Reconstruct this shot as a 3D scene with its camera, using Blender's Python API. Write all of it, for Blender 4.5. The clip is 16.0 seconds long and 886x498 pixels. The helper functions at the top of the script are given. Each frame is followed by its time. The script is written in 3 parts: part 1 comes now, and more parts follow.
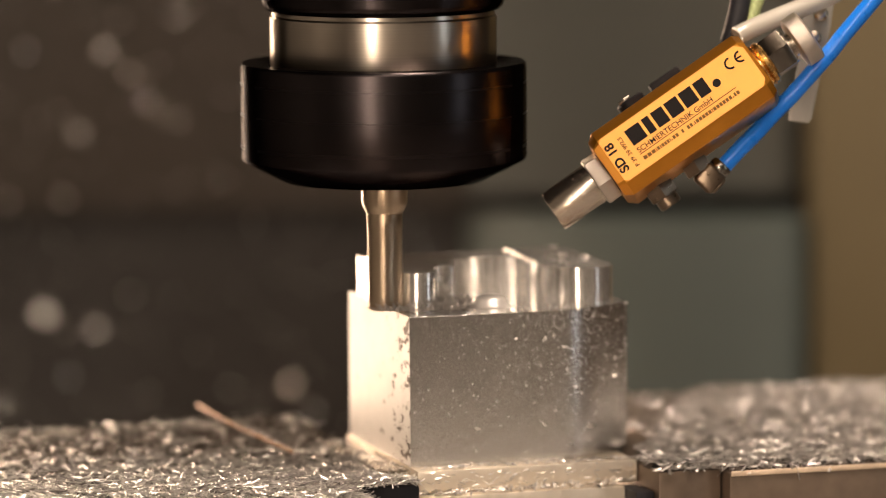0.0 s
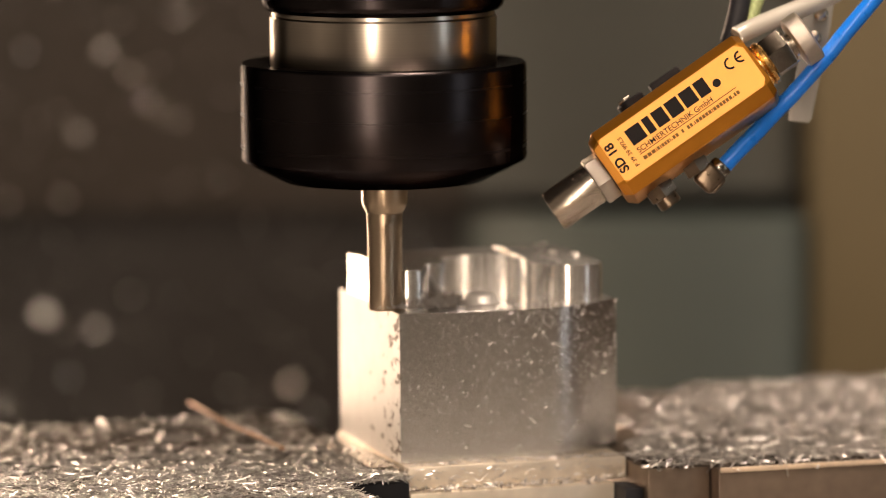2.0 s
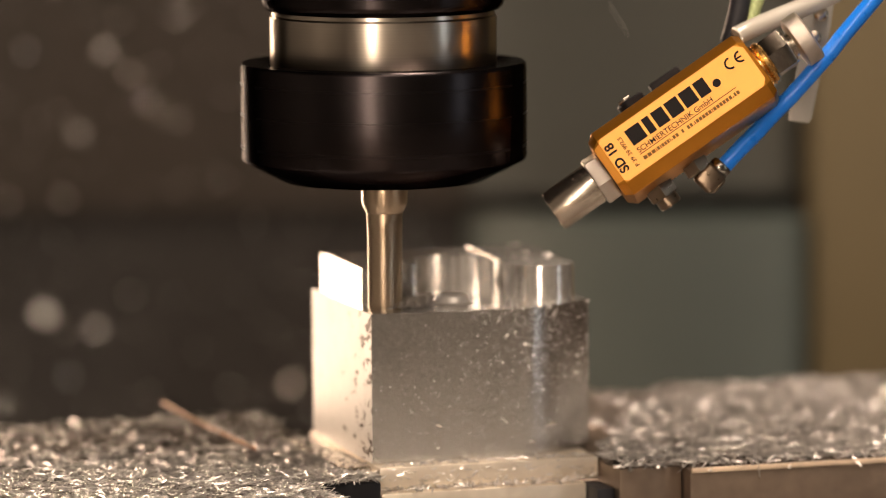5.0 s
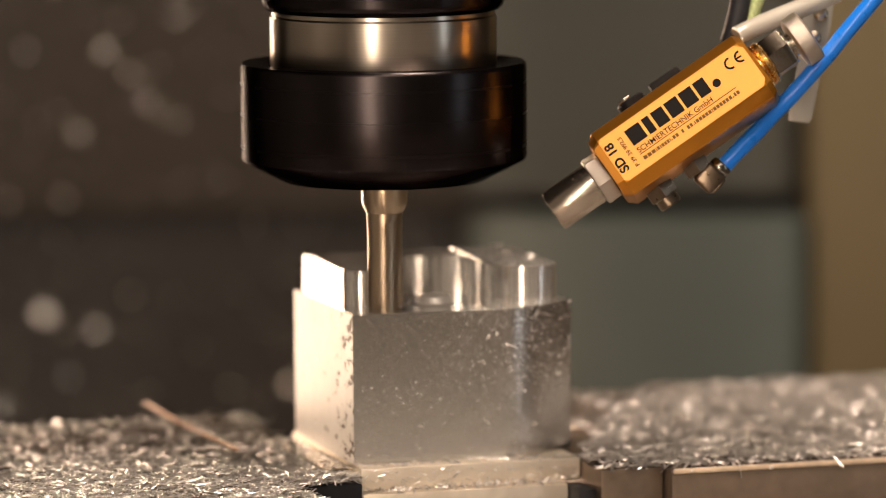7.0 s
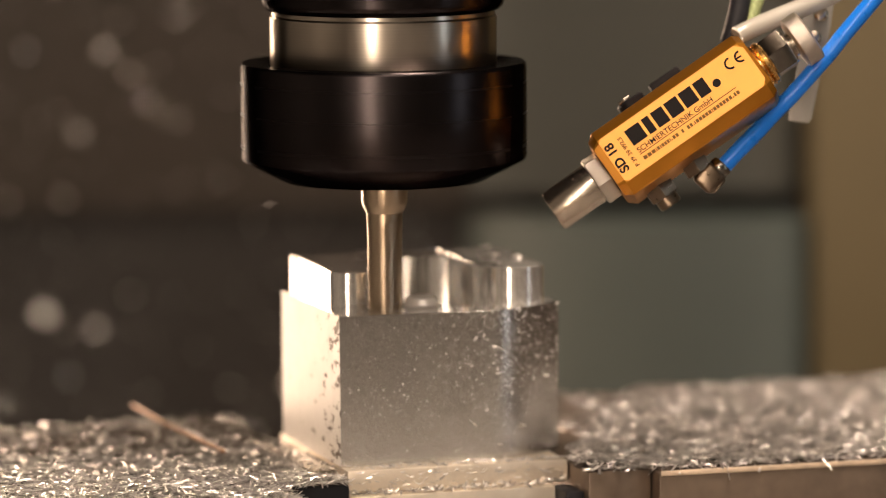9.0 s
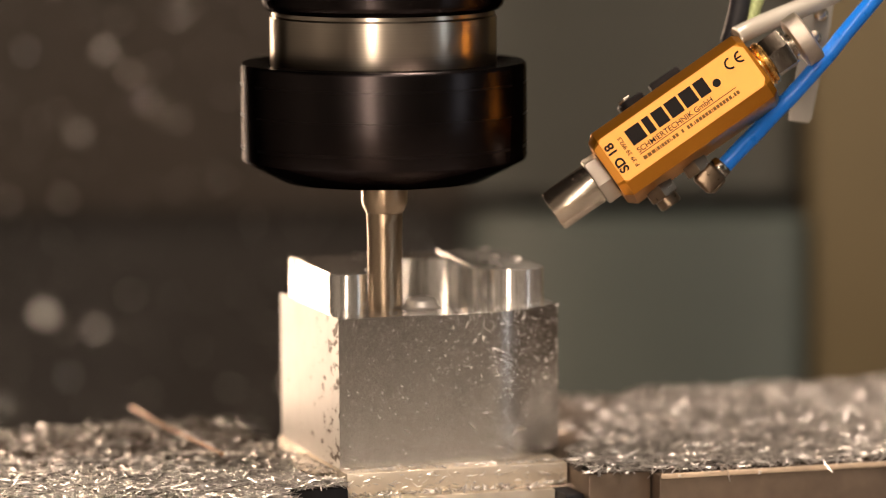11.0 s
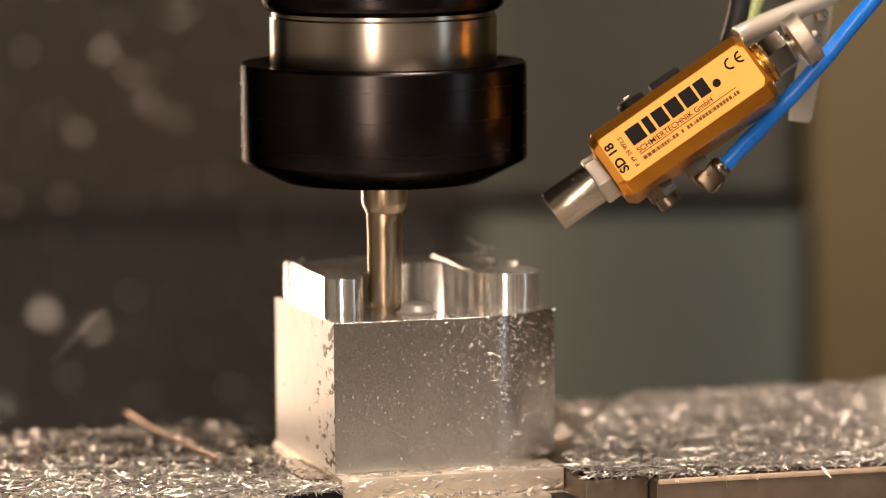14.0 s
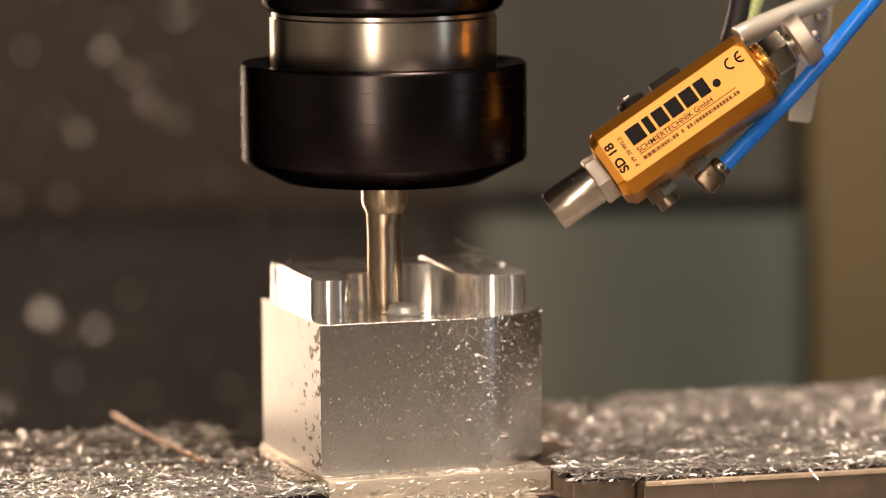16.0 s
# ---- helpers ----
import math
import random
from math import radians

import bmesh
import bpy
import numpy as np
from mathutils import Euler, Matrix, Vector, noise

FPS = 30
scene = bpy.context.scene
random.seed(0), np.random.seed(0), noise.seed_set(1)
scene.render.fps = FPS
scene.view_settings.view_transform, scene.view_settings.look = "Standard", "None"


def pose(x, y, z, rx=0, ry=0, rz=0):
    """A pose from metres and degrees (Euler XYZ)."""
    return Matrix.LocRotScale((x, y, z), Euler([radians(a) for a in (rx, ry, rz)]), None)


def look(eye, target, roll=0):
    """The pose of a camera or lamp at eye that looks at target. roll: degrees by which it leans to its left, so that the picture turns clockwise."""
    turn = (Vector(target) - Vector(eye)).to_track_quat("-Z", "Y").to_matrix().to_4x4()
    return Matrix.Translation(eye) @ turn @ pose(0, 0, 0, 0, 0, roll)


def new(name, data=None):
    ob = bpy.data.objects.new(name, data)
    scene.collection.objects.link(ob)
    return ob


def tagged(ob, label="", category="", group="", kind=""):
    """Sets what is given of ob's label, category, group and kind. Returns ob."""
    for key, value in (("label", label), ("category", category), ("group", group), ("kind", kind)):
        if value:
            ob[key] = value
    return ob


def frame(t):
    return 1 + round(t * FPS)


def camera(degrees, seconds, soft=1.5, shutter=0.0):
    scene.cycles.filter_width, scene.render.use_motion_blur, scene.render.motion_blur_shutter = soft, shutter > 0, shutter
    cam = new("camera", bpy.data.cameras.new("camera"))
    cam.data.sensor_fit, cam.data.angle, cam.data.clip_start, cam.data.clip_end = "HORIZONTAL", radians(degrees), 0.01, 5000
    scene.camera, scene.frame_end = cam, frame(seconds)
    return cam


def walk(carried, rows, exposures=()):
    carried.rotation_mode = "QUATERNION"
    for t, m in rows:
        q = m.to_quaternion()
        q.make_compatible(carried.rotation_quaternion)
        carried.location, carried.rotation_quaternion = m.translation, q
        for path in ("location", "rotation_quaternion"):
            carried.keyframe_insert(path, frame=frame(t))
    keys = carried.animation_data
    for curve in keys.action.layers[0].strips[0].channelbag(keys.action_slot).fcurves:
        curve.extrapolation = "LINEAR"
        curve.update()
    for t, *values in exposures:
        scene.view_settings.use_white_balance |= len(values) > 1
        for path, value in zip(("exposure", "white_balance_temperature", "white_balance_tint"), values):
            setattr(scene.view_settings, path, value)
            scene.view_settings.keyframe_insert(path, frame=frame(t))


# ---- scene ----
cam = camera(10.0, 16.0, soft=1.05, shutter=0.4)
EYE, AIM = (0.01317, -1.13930, 0.14958), (0.01317, 0.00161, 0.01353)
walk(cam, [(0.0, look(EYE, AIM, -0.4)), (16.0, look(EYE, AIM, -0.4))], ((0.0, 0.09), (16.0, 0.09)))
cam.data.dof.use_dof = True
cam.data.dof.focus_distance = 1.122
cam.data.dof.aperture_fstop = 7.5

# ---------------------------------------------------------------- light
world = bpy.data.worlds.new("world")
scene.world = world
world.use_nodes = True
world.node_tree.nodes["Background"].inputs[0].default_value = (1.0, 0.78, 0.60, 1)
world.node_tree.nodes["Background"].inputs[1].default_value = 0.01


def area_lamp(name, eye, target, wide, high, watts, colour, spread=180):
    data = bpy.data.lights.new(name, "AREA")
    data.shape, data.size, data.size_y, data.energy, data.color = "RECTANGLE", wide, high, watts, colour
    data.spread = radians(spread)
    ob = new(name, data)
    ob.matrix_world = look(eye, target)
    return ob


area_lamp("work_lamp", (-0.195, 0.37, 0.02), (0.0, 0.0, -0.02), 0.07, 0.38, 1.30, (1.0, 0.72, 0.51), 150)
area_lamp("front_lamp", (-0.19, -1.02, 0.08), (0.0, 0.0, 0.0), 0.055, 1.0, 6.5, (1.0, 0.78, 0.60))
area_lamp("door_window_lamp", (0.86, -0.42, 0.10), (0.0, 0.0, 0.0), 0.05, 0.9, 0.5, (0.90, 0.95, 1.0))
area_lamp("roof_lamp", (0.16, -0.16, 0.72), (0.06, 0.04, 0.0), 0.14, 0.40, 9.3, (1.0, 0.78, 0.61))

# added fill, no known source: lights the closing room instead of ambient light
area_lamp("room_fill_light", (0.3, -2.1, 1.82), (0.3, -2.1, 0.0), 1.2, 1.2, 30.0, (1.0, 0.79, 0.62))

# ---------------------------------------------------------------- materials


def material(name, colour, rough=0.5, metal=0.0, vary=0.15, scale=300.0, bump=0.0, bump_scale=1500.0,
             stretch=(1, 1, 1), stain=0.0, stain_scale=40.0, rough_vary=0.1, per_island=0.0, aniso=0.0, spec=0.5, tint=1.0):
    m = bpy.data.materials.new(name)
    m.use_nodes = True
    nt = m.node_tree
    n, l = nt.nodes, nt.links
    b = n["Principled BSDF"]
    tc = n.new("ShaderNodeTexCoord")
    mp = n.new("ShaderNodeMapping")
    mp.inputs["Scale"].default_value = stretch
    l.new(tc.outputs["Object"], mp.inputs["Vector"])
    grain = n.new("ShaderNodeTexNoise")
    grain.inputs["Scale"].default_value, grain.inputs["Detail"].default_value = scale, 6
    l.new(mp.outputs[0], grain.inputs["Vector"])
    big = n.new("ShaderNodeTexNoise")
    big.inputs["Scale"].default_value, big.inputs["Detail"].default_value = stain_scale, 4
    l.new(tc.outputs["Object"], big.inputs["Vector"])
    val = n.new("ShaderNodeMath")
    val.operation = "MULTIPLY_ADD"
    l.new(grain.outputs["Fac"], val.inputs[0])
    val.inputs[1].default_value, val.inputs[2].default_value = vary * 2, 1 - vary
    val2 = n.new("ShaderNodeMath")
    val2.operation = "MULTIPLY_ADD"
    l.new(big.outputs["Fac"], val2.inputs[0])
    val2.inputs[1].default_value, val2.inputs[2].default_value = stain * 2, 1 - stain
    mul = n.new("ShaderNodeMath")
    mul.operation = "MULTIPLY"
    l.new(val.outputs[0], mul.inputs[0])
    l.new(val2.outputs[0], mul.inputs[1])
    fac = mul.outputs[0]
    if per_island:
        geo = n.new("ShaderNodeNewGeometry")
        isl = n.new("ShaderNodeMath")
        isl.operation = "MULTIPLY_ADD"
        l.new(geo.outputs["Random Per Island"], isl.inputs[0])
        isl.inputs[1].default_value, isl.inputs[2].default_value = per_island, 1 - per_island
        mul2 = n.new("ShaderNodeMath")
        mul2.operation = "MULTIPLY"
        l.new(fac, mul2.inputs[0])
        l.new(isl.outputs[0], mul2.inputs[1])
        fac = mul2.outputs[0]
    mix = n.new("ShaderNodeVectorMath")
    mix.operation = "SCALE"
    mix.inputs[0].default_value = colour
    l.new(fac, mix.inputs["Scale"])
    l.new(mix.outputs[0], b.inputs["Base Color"])
    rr = n.new("ShaderNodeMath")
    rr.operation = "MULTIPLY_ADD"
    l.new(grain.outputs["Fac"], rr.inputs[0])
    rr.inputs[1].default_value, rr.inputs[2].default_value = rough_vary * 2, rough - rough_vary
    l.new(rr.outputs[0], b.inputs["Roughness"])
    b.inputs["Metallic"].default_value = metal
    b.inputs["Specular IOR Level"].default_value = spec
    b.inputs["Specular Tint"].default_value = (tint, tint, tint, 1)
    if aniso:
        b.inputs["Anisotropic"].default_value, b.inputs["Anisotropic Rotation"].default_value = aniso, 0.25
        tg = n.new("ShaderNodeTangent")
        tg.direction_type, tg.axis = "RADIAL", "Z"
        l.new(tg.outputs[0], b.inputs["Tangent"])
    if bump:
        nz = n.new("ShaderNodeTexNoise")
        nz.inputs["Scale"].default_value, nz.inputs["Detail"].default_value = bump_scale, 3
        l.new(mp.outputs[0], nz.inputs["Vector"])
        bp = n.new("ShaderNodeBump")
        bp.inputs["Strength"].default_value, bp.inputs["Distance"].default_value = bump, 0.0002
        l.new(nz.outputs["Fac"], bp.inputs["Height"])
        l.new(bp.outputs[0], b.inputs["Normal"])
    return m


ALU_SAWN = material("sawn_aluminium", (0.66, 0.65, 0.63), 0.25, 1.0, 0.05, 5200, 0.012, 6000, (0.02, 0.02, 1.0), 0.14, 160, 0.03)
ALU_MILLED = material("milled_aluminium", (0.80, 0.785, 0.76), 0.16, 0.82, 0.06, 900, 0.05, 700, (1, 1, 0.1), 0.16, 220, 0.05)
ALU_DULL = material("dull_milled_aluminium", (0.86, 0.84, 0.81), 0.36, 0.6, 0.06, 900, 0.1, 900, (1, 1, 1), 0.1, 200, 0.06)
ALU_CHIP = material("aluminium_chip", (0.89, 0.86, 0.83), 0.36, 0.80, 0.08, 900, 0, 0, (1, 1, 1), 0.0, 40, 0.08, per_island=0.6)
# dark brown puts the shade between the chips into the bed's colour
PILE = material("shaded_packed_chips", (0.068, 0.051, 0.038), 0.60, 0.1, 0.5, 1400, 0.9, 1600, (1, 1, 1), 0.3, 120, 0.15)
STEEL_PLATE = material("ground_steel", (0.76, 0.69, 0.58), 0.45, 0.75, 0.10, 400, 0.1, 900, (1, 1, 1), 0.2, 60, 0.08)
STEEL_OLD = material("oily_brown_steel", (0.20, 0.155, 0.12), 0.48, 0.8, 0.25, 300, 0.25, 900, (1, 1, 1), 0.35, 70, 0.12)
STEEL_TURNED = material("turned_steel", (0.52, 0.475, 0.41), 0.29, 1.0, 0.15, 2600, 0.06, 1800, (0.0, 0.0, 1.0), 0.0, 40, 0.05, aniso=0.7, tint=0.32)
STEEL_BLACK = material("black_oxide_steel", (0.034, 0.029, 0.030), 0.27, 1.0, 0.08, 700, 0.0, 900, (0.0, 0.0, 1.0), 0.0, 40, 0.02, tint=0.24)
CARBIDE = material("carbide", (0.46, 0.375, 0.275), 0.30, 1.0, 0.16, 900, 0.0, 900, (1.0, 1.0, 0.0), 0.0, 40, 0.04)
PAINT_DARK = material("dark_cabinet_paint", (0.0145, 0.0122, 0.0100), 0.55, 0.0, 0.10, 60, 0.0, 900, (1, 1, 1), 0.3, 5, 0.08)
PAINT_SHEET = material("brown_grey_sheet_paint", (0.0480, 0.0394, 0.0315), 0.55, 0.0, 0.10, 60, 0.0, 900, (1, 1, 1), 0.3, 5, 0.08)
PLASTER = material("workshop_plaster", (0.62, 0.60, 0.56), 0.8, 0.0, 0.05, 30, 0.1, 200, (1, 1, 1), 0.1, 1.5, 0.05)
CONCRETE = material("workshop_concrete", (0.34, 0.33, 0.31), 0.7, 0.0, 0.12, 40, 0.1, 200, (1, 1, 1), 0.2, 1.5, 0.08)
# pale tone for unseen surfaces that bounce fill light into the metal
PAINT_FILL = material("pale_fill_paint", (0.36, 0.34, 0.31), 0.5, 0.0, 0.06, 60, 0.0, 900, (1, 1, 1), 0.15, 6, 0.08)
POLISHED = material("polished_steel", (0.66, 0.60, 0.52), 0.16, 1.0, 0.08, 400, 0.05, 900, (1, 1, 1), 0.15, 60, 0.05)
WORN = material("worn_edge_steel", (0.72, 0.58, 0.44), 0.5, 0.5, 0.2, 400, 0.2, 900, (1, 1, 1), 0.3, 150, 0.1)
FINE_INK = material("faded_ink", (0.16, 0.085, 0.025), 0.6, 0.0, 0.1, 500, spec=0.08)
PLUG = material("tarnished_nickel", (0.19, 0.148, 0.108), 0.30, 1.0, 0.15, 900, 0.15, 1500, (1, 1, 1), 0.15, 90, 0.08)
DARK_CHROME = material("dark_chrome", (0.26, 0.245, 0.22), 0.22, 1.0, 0.10, 900, 0.05, 1500, (1, 1, 1), 0.1, 90, 0.03)
CAST_NICKEL = material("frosted_nickel", (0.58, 0.53, 0.47), 0.42, 1.0, 0.25, 5000, 0.5, 6000, (1, 1, 1), 0.1, 90, 0.1)
PAINT_GREY = material("grey_cabinet_paint", (0.098, 0.121, 0.112), 0.55, 0.0, 0.08, 60, 0.0, 900, (1, 1, 1), 0.2, 6, 0.08)
PAINT_UPPER = material("dull_grey_cabinet_paint", (0.076, 0.079, 0.069), 0.55, 0.0, 0.08, 60, 0.0, 900, (1, 1, 1), 0.2, 6, 0.08)
PAINT_OLIVE = material("olive_cabinet_paint", (0.138, 0.110, 0.057), 0.6, 0.0, 0.08, 60, 0.0, 900, (1, 1, 1), 0.15, 6, 0.08)
BRASS_ANOD = material("gold_anodised_aluminium", (0.62, 0.26, 0.03), 0.30, 0.9, 0.05, 700, 0.05, 1200, (1, 1, 1), 0.05, 60, 0.05)
LABEL = material("orange_label", (0.88, 0.38, 0.055), 0.40, 0.0, 0.03, 500, 0.0, 900, (1, 1, 1), 0.05, 60, 0.04)
INK = material("black_ink", (0.012, 0.010, 0.010), 0.6, 0.0, 0.1, 500, spec=0.08)
NICKEL = material("nickel_plated_brass", (0.52, 0.46, 0.385), 0.25, 1.0, 0.06, 700, 0.08, 1500, (1, 1, 1), 0.1, 90, 0.06)
BRASS = material("brass", (0.75, 0.45, 0.15), 0.25, 1.0, 0.06, 700)
HOSE_BLUE = material("blue_hose", (0.01, 0.19, 0.80), 0.30, 0.0, 0.05, 300)
HOSE_CLEAR = material("milky_hose", (0.40, 0.385, 0.34), 0.22, 0.0, 0.05, 300)
RUBBER = material("black_rubber", (0.014, 0.014, 0.017), 0.5, 0.0, 0.1, 300, spec=0.25)
GREY_PLASTIC = material("grey_bracket", (0.27, 0.26, 0.23), 0.45, 0.1, 0.06, 300, 0.05, 900)
BLACKENED = material("blackened_screw", (0.010, 0.009, 0.010), 0.42, 0.0, 0.2, 900, 0.1, 1500, spec=0.10)
BRAID = material("green_yellow_braid", (0.42, 0.50, 0.24), 0.4, 0.2, 0.7, 1100)
RUST = material("brown_sliver", (0.42, 0.22, 0.10), 0.45, 0.4, 0.2, 600)


def block_material():
    """Sawn aluminium: fine level saw lines, speckle, and oily dirt on the end face near its edge."""
    m = ALU_SAWN.copy()
    m.name = "sawn_aluminium_block"
    nt = m.node_tree
    n, l = nt.nodes, nt.links
    b = n["Principled BSDF"]
    colour = b.inputs["Base Color"].links[0].from_socket
    tc = [q for q in n if q.type == "TEX_COORD"][0]
    sep = n.new("ShaderNodeSeparateXYZ")
    l.new(tc.outputs["Object"], sep.inputs[0])
    fine = n.new("ShaderNodeTexNoise")
    fine.inputs["Scale"].default_value, fine.inputs["Detail"].default_value = 560, 8
    fine.inputs["Roughness"].default_value = 0.68
    mp = n.new("ShaderNodeMapping")
    mp.inputs["Scale"].default_value = (1, 0.35, 0.7)
    l.new(tc.outputs["Object"], mp.inputs[0])
    l.new(mp.outputs[0], fine.inputs["Vector"])
    edge = n.new("ShaderNodeMapRange")
    edge.inputs["From Min"].default_value, edge.inputs["From Max"].default_value = 0.0, 0.030
    edge.inputs["To Min"].default_value, edge.inputs["To Max"].default_value = 0.085, -0.035
    l.new(sep.outputs["Y"], edge.inputs["Value"])
    add = n.new("ShaderNodeMath")
    l.new(fine.outputs["Fac"], add.inputs[0])
    l.new(edge.outputs[0], add.inputs[1])
    ramp = n.new("ShaderNodeMapRange")
    ramp.interpolation_type = "SMOOTHSTEP"
    ramp.inputs["From Min"].default_value, ramp.inputs["From Max"].default_value = 0.595, 0.65
    l.new(add.outputs[0], ramp.inputs["Value"])
    face = n.new("ShaderNodeMath")
    face.operation = "LESS_THAN"
    face.inputs[1].default_value = 0.0001
    l.new(sep.outputs["X"], face.inputs[0])
    mask = n.new("ShaderNodeMath")
    mask.operation = "MULTIPLY"
    l.new(ramp.outputs[0], mask.inputs[0])
    l.new(face.outputs[0], mask.inputs[1])
    rough = b.inputs["Roughness"].links[0].from_socket
    dots = n.new("ShaderNodeTexNoise")
    dots.inputs["Scale"].default_value, dots.inputs["Detail"].default_value = 1500, 5
    l.new(tc.outputs["Object"], dots.inputs["Vector"])
    pit = n.new("ShaderNodeBump")
    pit.inputs["Strength"].default_value, pit.inputs["Distance"].default_value = 0.22, 0.0001
    l.new(dots.outputs["Fac"], pit.inputs["Height"])
    l.new(b.inputs["Normal"].links[0].from_socket, pit.inputs["Normal"])
    l.new(pit.outputs[0], b.inputs["Normal"])
    sawn = n.new("ShaderNodeMath")
    sawn.operation = "MULTIPLY_ADD"
    l.new(face.outputs[0], sawn.inputs[0])
    sawn.inputs[1].default_value = 0.30
    l.new(rough, sawn.inputs[2])
    l.new(sawn.outputs[0], b.inputs["Roughness"])
    mix = n.new("ShaderNodeMix")
    mix.data_type = "RGBA"
    l.new(mask.outputs[0], mix.inputs["Factor"])
    l.new(colour, mix.inputs["A"])
    mix.inputs["B"].default_value = (0.07, 0.045, 0.03, 1)
    l.new(mix.outputs["Result"], b.inputs["Base Color"])
    return m


ALU_BLOCK = block_material()

# ---------------------------------------------------------------- builders


def link(name, mesh, mat, parent=None, label=""):
    ob = new(name, mesh)
    if mat and not mesh.materials:
        mesh.materials.append(mat)
    if parent:
        ob.parent = parent
    if label:
        ob["label"] = label
    return ob


def part(name, bm, mat, parent=None, label="", smooth=40):
    me = bpy.data.meshes.new(name)
    bmesh.ops.recalc_face_normals(bm, faces=bm.faces[:])
    bm.to_mesh(me)
    bm.free()
    if smooth:
        me.shade_smooth()
        me.set_sharp_from_angle(angle=radians(smooth))
    return link(name, me, mat, parent, label)


def thing(name, label, category, m=None, group="", kind=""):
    ob = new(name)
    ob.empty_display_size = 0.01
    if m:
        ob.matrix_world = m
    return tagged(ob, label, category, group, kind)


def box(x0, y0, z0, x1, y1, z1, bevel=0.0, seg=2):
    bm = bmesh.new()
    bmesh.ops.create_cube(bm, size=1)
    for v in bm.verts:
        v.co = ((x0 + x1) / 2 + v.co.x * (x1 - x0), (y0 + y1) / 2 + v.co.y * (y1 - y0), (z0 + z1) / 2 + v.co.z * (z1 - z0))
    if bevel:
        bmesh.ops.bevel(bm, geom=bm.edges[:], offset=bevel, segments=seg, affect="EDGES", profile=0.5)
    return bm


def lathe(profile, n=96, axis="Z"):
    """Turns (radius, height) pairs about an axis."""
    bm = bmesh.new()
    rings = []
    for r, h in profile:
        if r < 1e-7:
            rings.append([bm.verts.new((0, 0, h))])
        else:
            rings.append([bm.verts.new((r * math.cos(2 * math.pi * i / n), r * math.sin(2 * math.pi * i / n), h)) for i in range(n)])
    for a, b in zip(rings, rings[1:]):
        if len(a) == 1 and len(b) == 1:
            continue
        for i in range(n):
            j = (i + 1) % n
            if len(a) == 1:
                bm.faces.new((a[0], b[i], b[j]))
            elif len(b) == 1:
                bm.faces.new((a[i], a[j], b[0]))
            else:
                bm.faces.new((a[i], a[j], b[j], b[i]))
    if axis == "X":
        bmesh.ops.transform(bm, matrix=Matrix.Rotation(math.pi / 2, 4, "Y"), verts=bm.verts[:])
    elif axis == "Y":
        bmesh.ops.transform(bm, matrix=Matrix.Rotation(math.pi / 2, 4, "X"), verts=bm.verts[:])
    return bm


def prism(outline, z0, z1, bevel=0.0):
    """An upright prism over a closed outline of (x, y)."""
    bm = bmesh.new()
    low = [bm.verts.new((x, y, z0)) for x, y in outline]
    high = [bm.verts.new((x, y, z1)) for x, y in outline]
    n = len(outline)
    for i in range(n):
        j = (i + 1) % n
        bm.faces.new((low[i], low[j], high[j], high[i]))
    bm.faces.new(low[::-1])
    top = bm.faces.new(high)
    if bevel:
        bmesh.ops.bevel(bm, geom=list(top.edges), offset=bevel, segments=2, affect="EDGES", profile=0.5)
    return bm


def tube(points, radius, n=20, smooth_steps=8):
    """A round hose through points (Catmull-Rom)."""
    pts = [Vector(p) for p in points]
    ext = [2 * pts[0] - pts[1], *pts, 2 * pts[-1] - pts[-2]]
    line = []
    for i in range(1, len(ext) - 2):
        p0, p1, p2, p3 = ext[i - 1:i + 3]
        for s in range(smooth_steps):
            t = s / smooth_steps
            line.append(0.5 * (2 * p1 + (p2 - p0) * t + (2 * p0 - 5 * p1 + 4 * p2 - p3) * t * t + (3 * p1 - p0 - 3 * p2 + p3) * t ** 3))
    line.append(pts[-1])
    bm = bmesh.new()
    rings = []
    for i, p in enumerate(line):
        d = (line[min(i + 1, len(line) - 1)] - line[max(i - 1, 0)]).normalized()
        a = d.cross(Vector((0, 0, 1)) if abs(d.z) < 0.9 else Vector((0, 1, 0))).normalized()
        b = d.cross(a)
        rings.append([bm.verts.new(p + radius * (a * math.cos(2 * math.pi * k / n) + b * math.sin(2 * math.pi * k / n))) for k in range(n)])
    for a, b in zip(rings, rings[1:]):
        for k in range(n):
            bm.faces.new((a[k], a[(k + 1) % n], b[(k + 1) % n], b[k]))
    bm.faces.new(rings[0][::-1])
    bm.faces.new(rings[-1])
    return bm


def arc(cx, cy, r, a0, a1, n=10):
    return [(cx + r * math.cos(radians(a0 + (a1 - a0) * i / n)), cy + r * math.sin(radians(a0 + (a1 - a0) * i / n))) for i in range(n + 1)]


# ---------------------------------------------------------------- the cabinet round the machine
WALL_Y = 0.40


